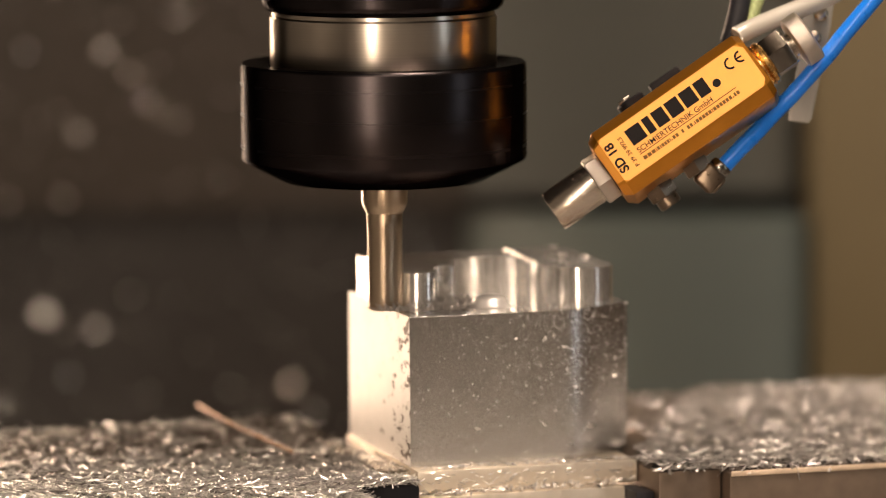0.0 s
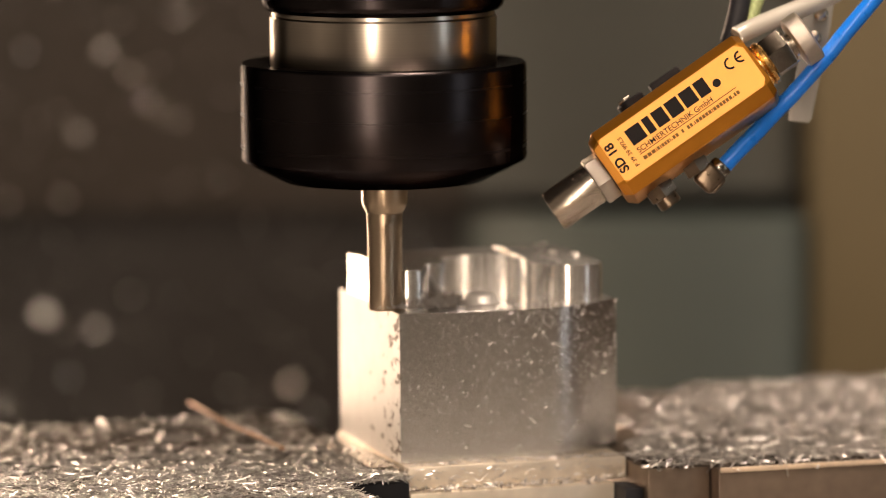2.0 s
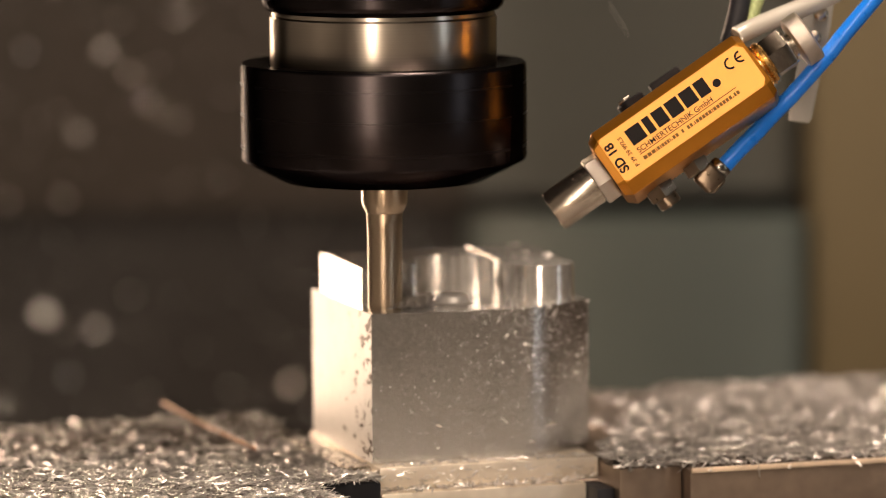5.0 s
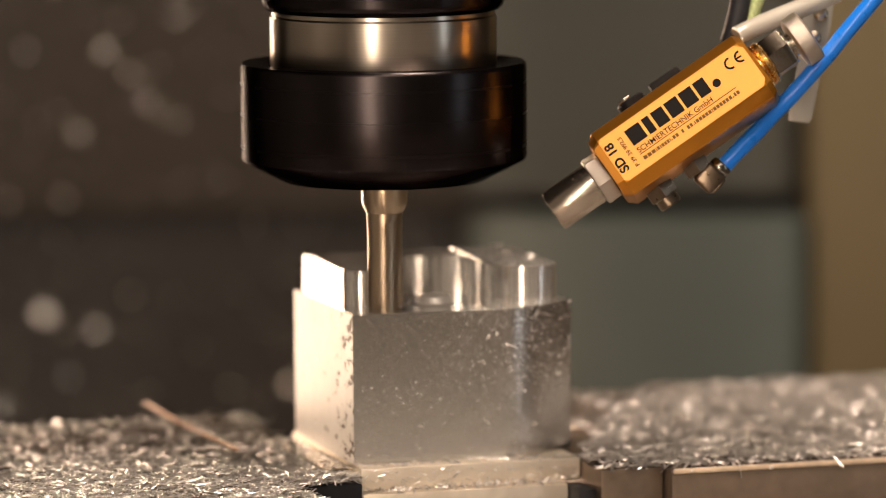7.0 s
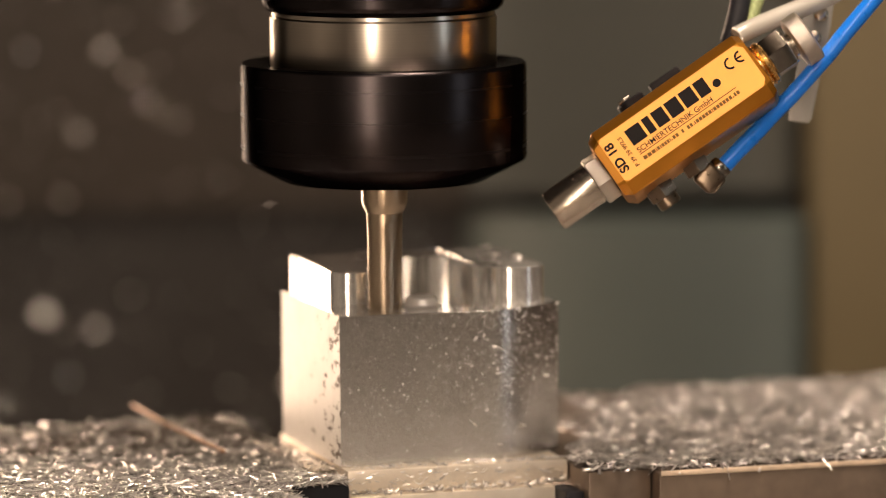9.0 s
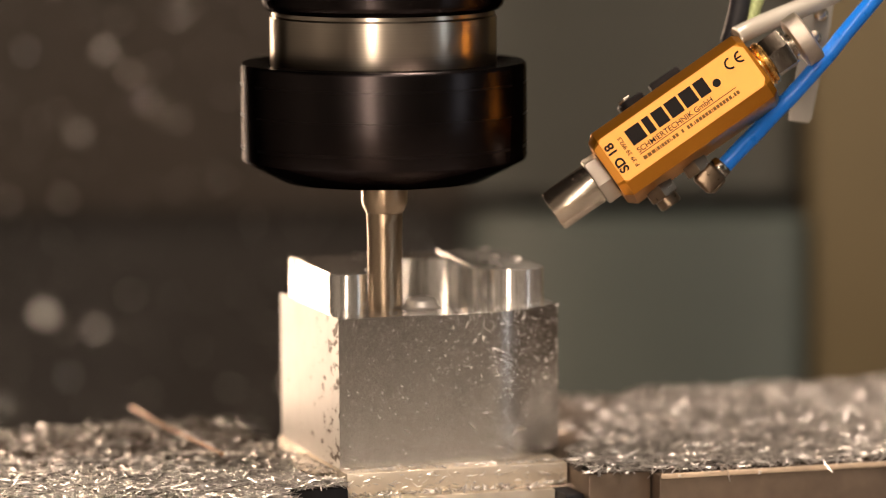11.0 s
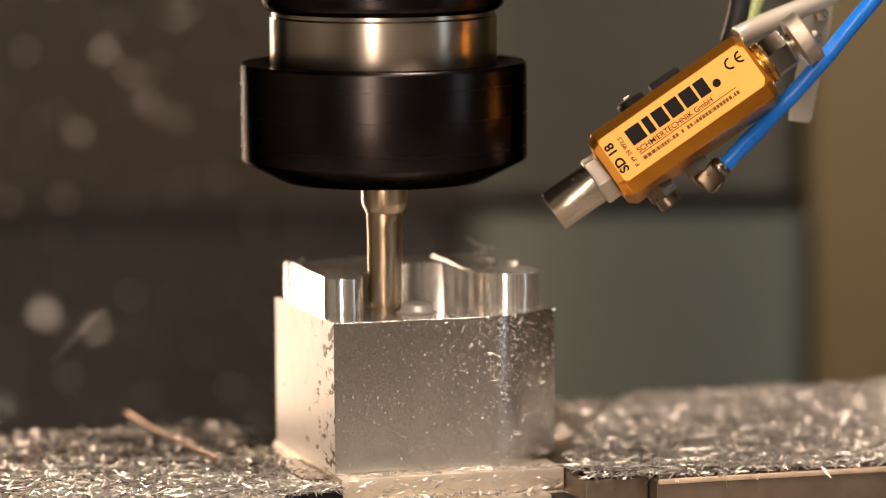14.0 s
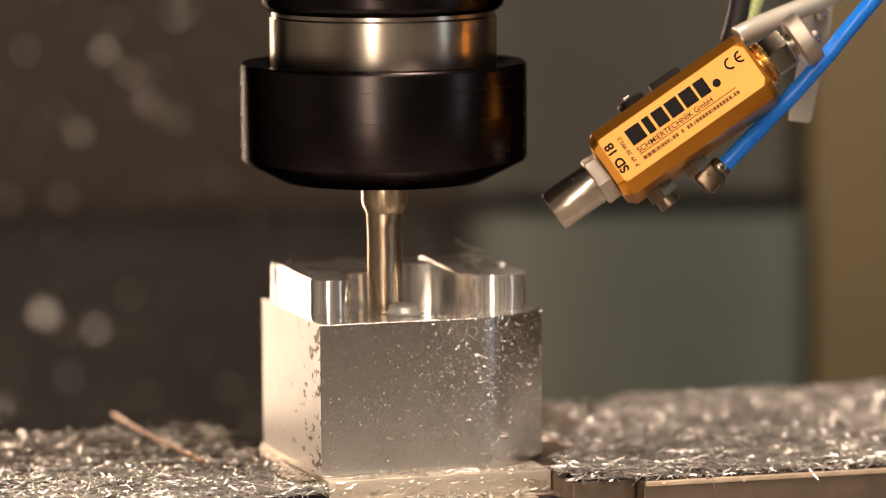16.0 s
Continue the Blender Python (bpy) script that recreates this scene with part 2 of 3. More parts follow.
def cabinet():
    pieces = [
        ("wall_back", (-0.9, WALL_Y, -0.45, 0.9, WALL_Y + 0.03, 0.9), PAINT_DARK, "dark brown-grey painted sheet metal back wall"),
        # sides and floor are out of view, toned only for what the metal reflects
        ("wall_left", (-0.93, -0.75, -0.45, -0.9, WALL_Y, 0.9), PAINT_FILL, "unseen pale side wall added to brighten reflections"),
        ("wall_right", (0.98, -0.75, -0.45, 1.01, WALL_Y, 0.9), PAINT_DARK, "unseen dark side wall added to darken the block's bowed edge"),
        ("ceiling", (-0.93, -0.75, 0.9, 1.01, WALL_Y + 0.03, 0.93), PAINT_DARK, "dark painted roof of the machine cabinet"),
        ("floor", (-0.93, -0.75, -0.48, 1.01, WALL_Y + 0.03, -0.45), PAINT_FILL, "unseen pale cabinet floor added for fill light"),
    ]
    # unseen dark posts, added so that the turned collar reflects upright bands
    for k, x in enumerate((-0.62, -0.36, 0.26, 0.50, 0.80)):
        pieces.append(("door_frame", (x - 0.03, -0.80, -0.45, x + 0.03, -0.755, 0.9), PAINT_DARK, "unseen dark upright added for reflection bands on the collar"))
    pieces += [
        # room out of view, added to close the place and bounce the fill
        ("workshop_floor", (-2.6, -3.9, -1.16, 2.6, 1.4, -1.10), CONCRETE, "unseen grey concrete floor that closes the place"),
        ("workshop_ceiling", (-2.6, -3.9, 1.90, 2.6, 1.4, 1.96), PLASTER, "unseen pale ceiling that closes the place and bounces light"),
        ("wall_workshop_front", (-2.6, -3.96, -1.10, 2.6, -3.90, 1.90), PLASTER, "unseen pale wall that closes the place and bounces light"),
        ("wall_workshop_back", (-2.6, 1.40, -1.10, 2.6, 1.46, 1.90), PLASTER, "unseen pale wall that closes the place and bounces light"),
        ("wall_workshop_left", (-2.66, -3.96, -1.10, -2.60, 1.46, 1.90), PLASTER, "unseen pale wall that closes the place and bounces light"),
        ("wall_workshop_right", (2.60, -3.96, -1.10, 2.66, 1.46, 1.90), PLASTER, "unseen pale wall that closes the place and bounces light"),
        ("machine_base", (-0.90, -0.74, -1.10, 0.98, WALL_Y + 0.02, -0.485), PAINT_DARK, "dark painted base of the machine"),
    ]
    for name, b, mat, label in pieces:
        tagged(part(name, box(*b), mat, smooth=0), label, "wall" if "wall" in name else name, kind="structure")


cabinet()


def back_panels():
    p = thing("cover_plates", "grey painted sheet metal covers on the back wall", "machine cover", pose(0, WALL_Y, 0))
    def bowed(x0, x1, reach, turn, front):
        """A cover's outline: flat towards x1, bent back in an arc towards x0."""
        r = (x1 - x0 - reach) / math.sin(radians(turn))
        cx, cy = x1 - reach, front + r
        return arc(cx, cy, r, 270 - turn, 270, 24) + arc(x1 - 0.009, front + 0.009, 0.009, 270, 360, 10) + [(x1, -0.0005), (x0, -0.0005)]

    part("upper_plate", prism(bowed(0.020, 0.1205, 0.060, 10, -0.022), -0.0145, 0.2), PAINT_UPPER, p)
    part("lower_plate", prism(bowed(0.020, 0.1218, 0.022, 58, -0.045), -0.20, -0.0215, 0.005), PAINT_GREY, p)
    q = thing("side_column", "olive brown painted upright column beside the panel", "column", pose(0, WALL_Y, 0))
    part("column", box(0.1225, -0.04, -0.3, 0.34, 0, 0.4, 0.006), PAINT_OLIVE, q)
    r = thing("wall_sheet", "dark painted upper sheet lapped over the back wall", "panel", pose(0, WALL_Y, 0))
    part("sheet", box(-0.5, -0.010, -0.0205, 0.023, 0, 0.5, 0.002), PAINT_SHEET, r)


back_panels()

# ---------------------------------------------------------------- workpiece, set out from its near corner
TURN = 16.7
NEAR = (0.0055, -0.0139)
BASE_Z = -0.034
WORK = pose(NEAR[0], NEAR[1], 0, 0, 0, TURN)


def face_back(u):
    """How far the front face of the block is bowed back at u."""
    return 0.0102 * np.maximum((u - 0.0365) / 0.0184, 0) ** 1.7


def workpiece():
    w = thing("workpiece", "square aluminium block with a part-milled raised contour on top", "workpiece", WORK)
    L, D = 0.0549, 0.0503
    bow = [(u, float(face_back(u))) for u in np.linspace(0.0365, L, 16)]
    body = [(0, 0), *bow, (L, D), (0, D)]
    part("block", prism(body, BASE_Z, 0.0, 0.0001), ALU_BLOCK, w, "sawn aluminium block with chips clinging to it", 15)
    floor = [(0.0007, 0.0007), *[(u - 0.0006, v + 0.0007) for u, v in bow], (L - 0.0007, D - 0.0007), (0.0007, D - 0.0007)]
    part("milled_floor", prism(floor, -0.0002, 0.00003), ALU_MILLED, w, "shiny milled ledge round the contour", 15)
    contour = [(2.4, 46.0), (2.6, 17.5)] + arc(7.0, 16.5, 4.5, 185, 352, 14) + [(11.6, 20.0)] + arc(14.6, 20.4, 3.0, 180, 95, 6)
    contour += [(16.6, 23.6)] + arc(16.8, 25.0, 1.4, -80, 20, 5) + [(19.2, 32.0)] + arc(29.0, 19.5, 17.0, 124, 66, 14)
    contour += [(37.0, 31.0), (36.2, 22.0), (37.4, 14.0)] + arc(45.4, 14.8, 7.2, 195, 358, 18)
    contour += [(52.6, 43.0)] + arc(47.8, 44.6, 4.8, 0, 90, 6) + [(8.0, 49.4), (7.0, 46.0)]
    contour = [(x / 1000, y / 1000) for x, y in contour]
    part("raised_contour", prism(contour, 0.0, 0.0083, 0.0002), ALU_MILLED, w, "shiny side-milled raised contour")
    arm = [(37.6, 49.0), (37.4, 31.0), (36.8, 22.0), (38.0, 14.6)] + arc(45.4, 14.8, 6.8, 197, 356, 14) + [(52.2, 43.0), (47.5, 49.0)]
    part("raised_arm", prism([(x / 1000, y / 1000) for x, y in arm], 0.0082, 0.00838, 0.00003), ALU_MILLED, w, "slightly higher arm of the contour")
    post = [(0.0022, 0.0479), (0.0062, 0.0479), (0.0062, 0.0500), (0.0022, 0.0500)]
    part("corner_post", prism(post, 0.0, 0.0083, 0.0002), ALU_MILLED, w, "thin uncut corner left by the cutter")
    part("centre_stub", lathe([(0.0048, 0), (0.0041, 0.0002), (0.0037, 0.0006), (0.0035, 0.0016), (0.0029, 0.0022), (0.0015, 0.0025), (0, 0.0026)], 48),
         ALU_DULL, w, "small round stub on the pocket floor").location = (0.0230, 0.0124, 0.0001)
    return w


workpiece_thing = workpiece()


JAW_Z, LEFT_Z, FRONT_Z = -0.0350, -0.0366, -0.0490


def bed():
    p = thing("vise_bed", "stepped polished steel vise bed under the aluminium block", "vise", WORK)
    part("bed_step", box(0.0002, -0.0052, -0.0393, 0.0521, 0.054, BASE_Z - 0.0002, 0.0004), STEEL_PLATE, p, "polished upper step")
    part("lower_step", box(-0.0005, -0.0095, -0.0600, 0.0478, -0.0053, -0.0394, 0.0004), STEEL_PLATE, p, "polished lower step")
    part("side_ledge", box(-0.0075, 0.0004, -0.0400, 0.0000, 0.054, -0.0347, 0.0004), POLISHED, p, "mirror-polished side ledge")
    # black filler for the dark gap left of the bar, where only shade is
    part("gap_shade_block", box(0.0480, -0.0165, -0.0600, 0.0523, -0.0054, -0.0398, 0.0004), RUBBER, p, "black block put in for the shade of the gap")
    q = thing("clamping_bar", "brown oily steel bar beside the vise bed", "clamp", WORK)
    part("bar", box(0.0525, -0.0190, -0.0600, 0.0674, 0.040, JAW_Z, 0.0006), STEEL_OLD, q)
    r = thing("vise_jaw", "dark brown steel vise jaw covered in chips", "vise jaw", WORK)
    part("jaw", box(0.0677, -0.0238, -0.0600, 0.22, 0.094, JAW_Z - 0.0003, 0.0004), STEEL_OLD, r)
    part("worn_edge", box(0.0680, -0.0243, JAW_Z - 0.0011, 0.22, -0.0237, JAW_Z + 0.0001, 0.0002), WORN, r, "worn bright edge")
    l = thing("vise_jaw", "brown steel vise jaw buried under bright chips", "vise jaw", WORK)
    part("jaw", box(-0.17, -0.080, -0.0600, -0.0165, 0.098, LEFT_Z, 0.0008), STEEL_OLD, l)
    # plate and recess are black to paint in the shade of the hole here
    part("shaded_jaw_plate", box(-0.0163, -0.0090, -0.0420, -0.0004, 0.098, LEFT_Z, 0.0008), RUBBER, l, "plate coloured black for the shade in the hole")
    part("socket", box(-0.0163, -0.0040, -0.0600, -0.0004, 0.060, -0.0421), RUBBER, l, "black filler for the shade in the recess")
    # added out of view: its lit chips brighten the face's lower part by reflection
    f = thing("front_reflector", "unseen chip-covered steel base added to reflect in the block's face", "vise", WORK)
    part("base", box(-0.060, -0.150, -0.0600, 0.150, -0.0310, FRONT_Z, 0.0008), STEEL_OLD, f)
    m = thing("machine_table", "dark steel machine table carrying the vise", "machine table", WORK)
    part("table_top", box(-0.26, -0.34, -0.100, 0.50, 0.150, -0.0602, 0.002), STEEL_OLD, m)
    return [p, q, r, l, f, m]


bed_things = bed()

# ---------------------------------------------------------------- machine parts that carry table and spindle


def machine_body():
    m = thing("machine_saddle", "dark steel saddle under the machine table", "machine saddle")
    part("saddle", box(-0.10, -0.22, -0.448, 0.30, 0.16, -0.1165, 0.006), STEEL_OLD, m)
    part("slideway", box(-0.06, -0.18, -0.117, 0.26, 0.12, -0.1005, 0.002), STEEL_PLATE, m, "ground steel slideway")
    h = thing("spindle_head", "grey cast spindle head above the milling spindle", "spindle head")
    part("nose", lathe([(0, 0.1405), (0.040, 0.1405), (0.044, 0.150), (0.046, 0.56), (0, 0.56)], 64), STEEL_OLD, h, "round steel spindle nose")
    part("housing", box(-0.09, -0.05, 0.5595, 0.11, 0.34, 0.895, 0.008), PAINT_GREY, h)


machine_body()

# ---------------------------------------------------------------- spindle with tool


def end_mill():
    """A shank that narrows to a cutting part with two straight flutes, whose upper ends run out at a slant."""
    n = 120
    levels = [(0.0052, 0.031), (0.0052, 0.0246), (0.0049, 0.0236), (0.0044, 0.0224)] + [(0.0041, 0.0222 - 0.0004 * i) for i in range(10)]
    levels += [(0.0040, 0.018 - 0.003 * i) for i in range(6)] + [(0.0040, 0.0004), (0.0038, 0.0)]
    bm = bmesh.new()
    rings = []
    for r, z in levels:
        ring = []
        for i in range(n):
            a = 360.0 * i / n
            f = (a + 90.0) % 180.0
            k = 1.0
            if z < 0.0197 + 0.0028 * min(f / 80.0, 1.0) and f < 105:
                k = 1.0 - 0.17 * math.sin(math.pi * min((f + 22) / 127.0, 1.0))
            ring.append(bm.verts.new((r * k * math.cos(radians(a)), r * k * math.sin(radians(a)), z)))
        rings.append(ring)
    for p, q in zip(rings, rings[1:]):
        for i in range(n):
            bm.faces.new((p[i], p[(i + 1) % n], q[(i + 1) % n], q[i]))
    bm.faces.new(rings[0])
    bm.faces.new(rings[-1][::-1])
    return bm


def spindle():
    s = thing("milling_spindle", "milling spindle with black collet nut and end mill", "spindle")
    part("upper_ring", lathe([(0, 0.14), (0.0274, 0.14), (0.0274, 0.0702), (0.0271, 0.0692), (0.0262, 0.0684), (0.0250, 0.0680), (0, 0.0680)]), STEEL_BLACK, s, "black upper ring")
    part("collar", lathe([(0, 0.0684), (0.0252, 0.0684), (0.0252, 0.0672), (0.0256, 0.0668), (0.0256, 0.0560), (0.0250, 0.0550), (0, 0.0550)]), STEEL_TURNED, s, "bright turned steel collar")
    part("collet_nut", lathe([(0.0251, 0.0552), (0.0290, 0.0566), (0.0318, 0.0564), (0.0322, 0.0560), (0.0323, 0.0554), (0.0323, 0.0350), (0.0320, 0.0344),
                              (0.0232, 0.0299), (0.0226, 0.0296), (0.0, 0.0296)], 128), STEEL_BLACK, s, "black oxide collet nut")
    part("end_mill", end_mill(), CARBIDE, s, "two-fluted carbide end mill", 30)
    return s


spindle_thing = spindle()

# ---------------------------------------------------------------- spray nozzle
NOZZLE = look((0.03779, -0.012, 0.02327), (0.03779, -0.012 + math.cos(radians(6.8)), 0.02327 - math.sin(radians(6.8))), -0.4) @ pose(0, 0, 0, 0, 0, 35.0)
FACE_TURN = -11.5


def scaled(bm, m=None):
    """A bmesh drawn in millimetres, brought to metres after the pose m (also in millimetres)."""
    if m is not None:
        bmesh.ops.transform(bm, matrix=m, verts=bm.verts[:])
    bmesh.ops.scale(bm, vec=(0.001, 0.001, 0.001), verts=bm.verts[:])
    return bm


def hexagon(af, h, chamfer=0.4):
    """A hexagon nut along x, with its flats af apart, chamfered at both ends."""
    r = af / math.sqrt(3)
    bm = prism([(r * math.cos(radians(60 * i)), r * math.sin(radians(60 * i))) for i in range(6)], 0, h)
    bmesh.ops.bevel(bm, geom=[e for e in bm.edges if abs(e.verts[0].co.z - e.verts[1].co.z) < 1e-6], offset=chamfer, segments=2, affect="EDGES", profile=0.5)
    bmesh.ops.transform(bm, matrix=Matrix.Rotation(math.pi / 2, 4, "Y"), verts=bm.verts[:])
    return bm


def lettering(body, size, name, m, parent):
    """Printed words as a thin mesh of their own on the label, at the pose m in metres."""
    data = bpy.data.curves.new(name, "FONT")
    data.body, data.size, data.extrude, data.offset = body, size, 0.00003, size * (0.032 if size > 0.002 else 0.007)
    tmp = new("tmp", data)
    me = bpy.data.meshes.new_from_object(tmp.evaluated_get(bpy.context.evaluated_depsgraph_get()))
    bpy.data.objects.remove(tmp)
    me.materials.clear()
    ob = tagged(link(name, me, INK, parent), kind="stuff")
    ob.matrix_basis = m
    return ob


def nozzle():
    z = thing("spray_nozzle", "gold anodised spray nozzle with an orange label, on a blue hose", "nozzle", NOZZLE)
    h, c = 8.5, 5.85
    ring = [(-c, h), (c, h), (h, c), (h, -c), (c, -h), (-c, -h), (-h, -c), (-h, c)]
    bm = bmesh.new()
    rows = []
    for s, k in ((15.2, 0.84), (17.0, 1.0), (55.0, 1.0), (56.4, 0.88)):
        rows.append([bm.verts.new((s, y * k, w * k)) for y, w in ring])
    for a, b in zip(rows, rows[1:]):
        for i in range(8):
            bm.faces.new((a[i], a[(i + 1) % 8], b[(i + 1) % 8], b[i]))
    bm.faces.new(rows[0][::-1])
    bm.faces.new(rows[-1])
    bmesh.ops.bevel(bm, geom=[e for e in bm.edges if abs(e.verts[0].co.x - e.verts[1].co.x) > 5], offset=0.25, segments=2, affect="EDGES", profile=0.5)
    turn = Matrix.Rotation(radians(FACE_TURN), 4, "X")
    body = part("body", scaled(bm, turn), BRASS_ANOD, z, "gold anodised eight-sided body", 25)
    # the label on the face towards the door
    out = [(17.0, 5.0), (17.0, -5.0), (17.7, -5.7), (54.2, -5.7), (55.6, -4.4), (55.6, 4.2), (54.0, 5.7), (17.7, 5.7)]
    label = part("label", scaled(prism(out, 8.505, 8.56), turn), LABEL, body, "orange printed label", 0)
    tip_end = prism([(0.1, 4.6), (0.1, -4.6), (2.2, -5.0), (2.2, 5.0)], 0, 0.06)
    part("label_end", scaled(tip_end, turn @ Matrix.Translation((15.2, 0, 7.16)) @ Matrix.Rotation(-math.atan2(1.36, 1.8), 4, "Y")), LABEL, body, "orange printed label", 0)

    def on_label(s, y, rz=0):
        return Matrix.Rotation(radians(FACE_TURN), 4, "X") @ Matrix.Translation(((s - 1.1) / 1000, y / 1000, 0.00858)) @ Matrix.Rotation(radians(rz), 4, "Z")

    def ink(name, x0, y0, x1, y1, ink_mat=INK):
        ob = part(name, scaled(box(x0, y0, 0, x1, y1, 0.05)), ink_mat, label, smooth=0)
        ob.matrix_basis = on_label(0, 0)

    for x0, x1 in ((24.2, 28.0), (28.7, 30.5), (31.2, 34.2), (34.8, 38.1), (38.7, 42.0), (42.6, 45.4)):
        ink("printed_bar", x0, 0.05, x1, 4.0)
    dot = part("printed_dot", scaled(lathe([(0, 0), (0.95, 0), (0.95, 0.05), (0, 0.05)], 24)), INK, label)
    dot.matrix_basis = on_label(47.3, 1.0)
    ink("printed_line", 24.2, -2.40, 50.2, -2.25)
    lettering("SCHMIERTECHNIK GmbH", 0.00180, "printed_lettering", on_label(24.2, -1.95), label)
    lettering("SD 18", 0.0030, "printed_lettering", on_label(20.5, -3.7, 90), label)
    lettering("P 39 39 992.3", 0.00140, "printed_lettering", on_label(22.9, -4.2, 90), label)
    x = 24.4
    for k, w in enumerate((0.9, 0.9, 0.9, 0.2, 0.55, 0.25, 0.55, 0.5, 0.5, 0.2, 0.25, 0.6, 0.6, -1, 0.5, -1, 0.6, 0.55, 0.2, 0.25, 0.65, 0.65, 0.65, 0.65, 0.65, 0.25, 0.65, 0.65, 0.65, 0.65, 0.65, 0.65, 0.3, 0.5, 0.65)):
        if w > 0:
            ink("printed_bar", x, -3.95, x + w, -3.95 + (0.85 if w > 0.4 else 0.3 + 0.5 * (k % 2)), FINE_INK)
        x += abs(w) * (0.6 if w < 0 else 1) + 0.20
    for cx, bar in ((51.3, False), (54.0, True)):
        bm = bmesh.new()
        a = arc(0, 0, 1.40, 75, 285, 14)
        b = arc(0, 0, 0.95, 75, 285, 14)
        va, vb = [bm.verts.new((*p, 0)) for p in a], [bm.verts.new((*p, 0)) for p in b]
        for i in range(14):
            bm.faces.new((va[i], va[i + 1], vb[i + 1], vb[i]))
        if bar:
            q = [bm.verts.new((x, y, 0)) for x, y in ((-1.2, -0.18), (0.3, -0.18), (0.3, 0.18), (-1.2, 0.18))]
            bm.faces.new(q)
        ext = bmesh.ops.extrude_face_region(bm, geom=bm.faces[:])
        bmesh.ops.translate(bm, vec=(0, 0, 0.05), verts=[v for v in ext["geom"] if isinstance(v, bmesh.types.BMVert)])
        ob = part("conformity_mark", scaled(bm), INK, label, smooth=0)
        ob.matrix_basis = on_label(cx + 1.0, 2.9)
    # tip
    part("tip_sleeve", scaled(lathe([(0.0, 2.0), (2.4, 2.0), (2.5, 0.4), (4.1, 0.0), (4.5, 0.05), (4.85, 0.5), (4.85, 11.4), (4.5, 11.7), (0, 11.7)], 48, "X")), NICKEL, z, "bright turned tip sleeve")
    part("tip_nut", scaled(hexagon(10.4, 3.6), Matrix.Translation((11.5, 0, 0)) @ Matrix.Rotation(radians(12), 4, "X")), CAST_NICKEL, z, "frosted nickel hexagon nut")
    part("neck", scaled(lathe([(0, 15), (5.2, 15), (5.2, 17), (0, 17)], 32, "X")), RUBBER, z, "black sealing ring")
    # rear
    part("rear_ring", scaled(lathe([(0, 56), (5.2, 56), (5.4, 56.4), (5.4, 57.2), (4.9, 57.5), (5.3, 57.9), (5.3, 58.7), (4.8, 59.2), (0, 59.2)], 40, "X")), BRASS, z, "bare brass ring")
    part("rear_nut", scaled(hexagon(8.6, 5.4), Matrix.Translation((59.0, 0.2, 0)) @ Matrix.Rotation(radians(52), 4, "X")), DARK_CHROME, z, "dark nickel hexagon nut")
    part("rear_neck", scaled(lathe([(0, 64), (4.0, 64), (4.0, 64.8), (2.9, 65.0), (2.9, 67.0), (0, 67.0)], 32, "X"), Matrix.Translation((0, 0, 0))), NICKEL, z)
    knob = [(0, 67.0), (5.3, 67.0), (6.1, 67.5), (6.1, 70.8), (5.6, 71.2), (2.2, 71.4), (2.0, 70.9), (0, 70.9)]
    kb = lathe(knob, 72, "X")
    for i, v in enumerate(kb.verts):
        r = math.hypot(v.co.y, v.co.z)
        if r > 5.5:
            k = 1 + 0.004 * (1 if (round(math.degrees(math.atan2(v.co.z, v.co.y)) / 5)) % 2 else -1)
            v.co.y, v.co.z = v.co.y * k, v.co.z * k
    part("knob", scaled(kb, Matrix.Translation((-1.1, -0.3, 0))), CAST_NICKEL, z, "frosted nickel knob", 40)
    # fittings under and over the body
    def stub(name, s, q0, q1, r, depth, mat, label="", hexed=True):
        bm = hexagon(r * 1.9, abs(q1 - q0), 0.3) if hexed else lathe([(0, 0), (r, 0), (r, abs(q1 - q0) - 0.4), (r - 0.4, abs(q1 - q0)), (0, abs(q1 - q0))], 32, "X")
        m = Matrix.Translation((s, q0, depth)) @ Matrix.Rotation(radians(90 if q1 > q0 else -90), 4, "Z")
        return part(name, scaled(bm, m), mat, z, label)

    stub("plug", 22.8, -7.5, -11.8, 3.4, -3.0, PLUG, "nickel hexagon plug")
    stub("plug_end", 22.8, -11.4, -14.2, 2.6, -3.0, PLUG, hexed=False)
    stub("elbow_nut", 32.4, -7.5, -11.6, 3.1, -3.0, PLUG, "nickel hose elbow nut")
    tilt = Matrix.Translation((33.4, -14.0, -3)) @ Matrix.Rotation(radians(12), 4, "Z")
    part("elbow", scaled(box(-2.9, -2.6, -2.6, 2.7, 2.8, 2.6, 1.0, 3), tilt), PLUG, z, "tarnished nickel hose elbow")
    part("elbow_cap", scaled(lathe([(0, -3.1), (1.7, -3.1), (2.1, -2.8), (2.1, 0), (0, 0)], 28, "Y"), tilt @ Matrix.Rotation(math.pi, 4, "Z")), PLUG, z)
    part("elbow_collar", scaled(lathe([(0, 2.4), (2.3, 2.4), (2.5, 2.8), (2.5, 4.0), (2.2, 4.4), (0, 4.4)], 32, "X"), tilt), DARK_CHROME, z, "dark push-in collar")
    stub("cap_screw", 28.6, 7.5, 11.0, 3.4, -4.0, BLACKENED, "black cap screw", False)
    stub("cap_screw_end", 27.6, 10.8, 11.8, 1.5, -3.0, NICKEL, "nickel screw end")
    part("clamp_block", scaled(box(34.0, 7.0, -9.5, 42.0, 11.0, -4.5, 0.6)), BLACKENED, z, "black clamp block")
    return z


nozzle_thing = nozzle()


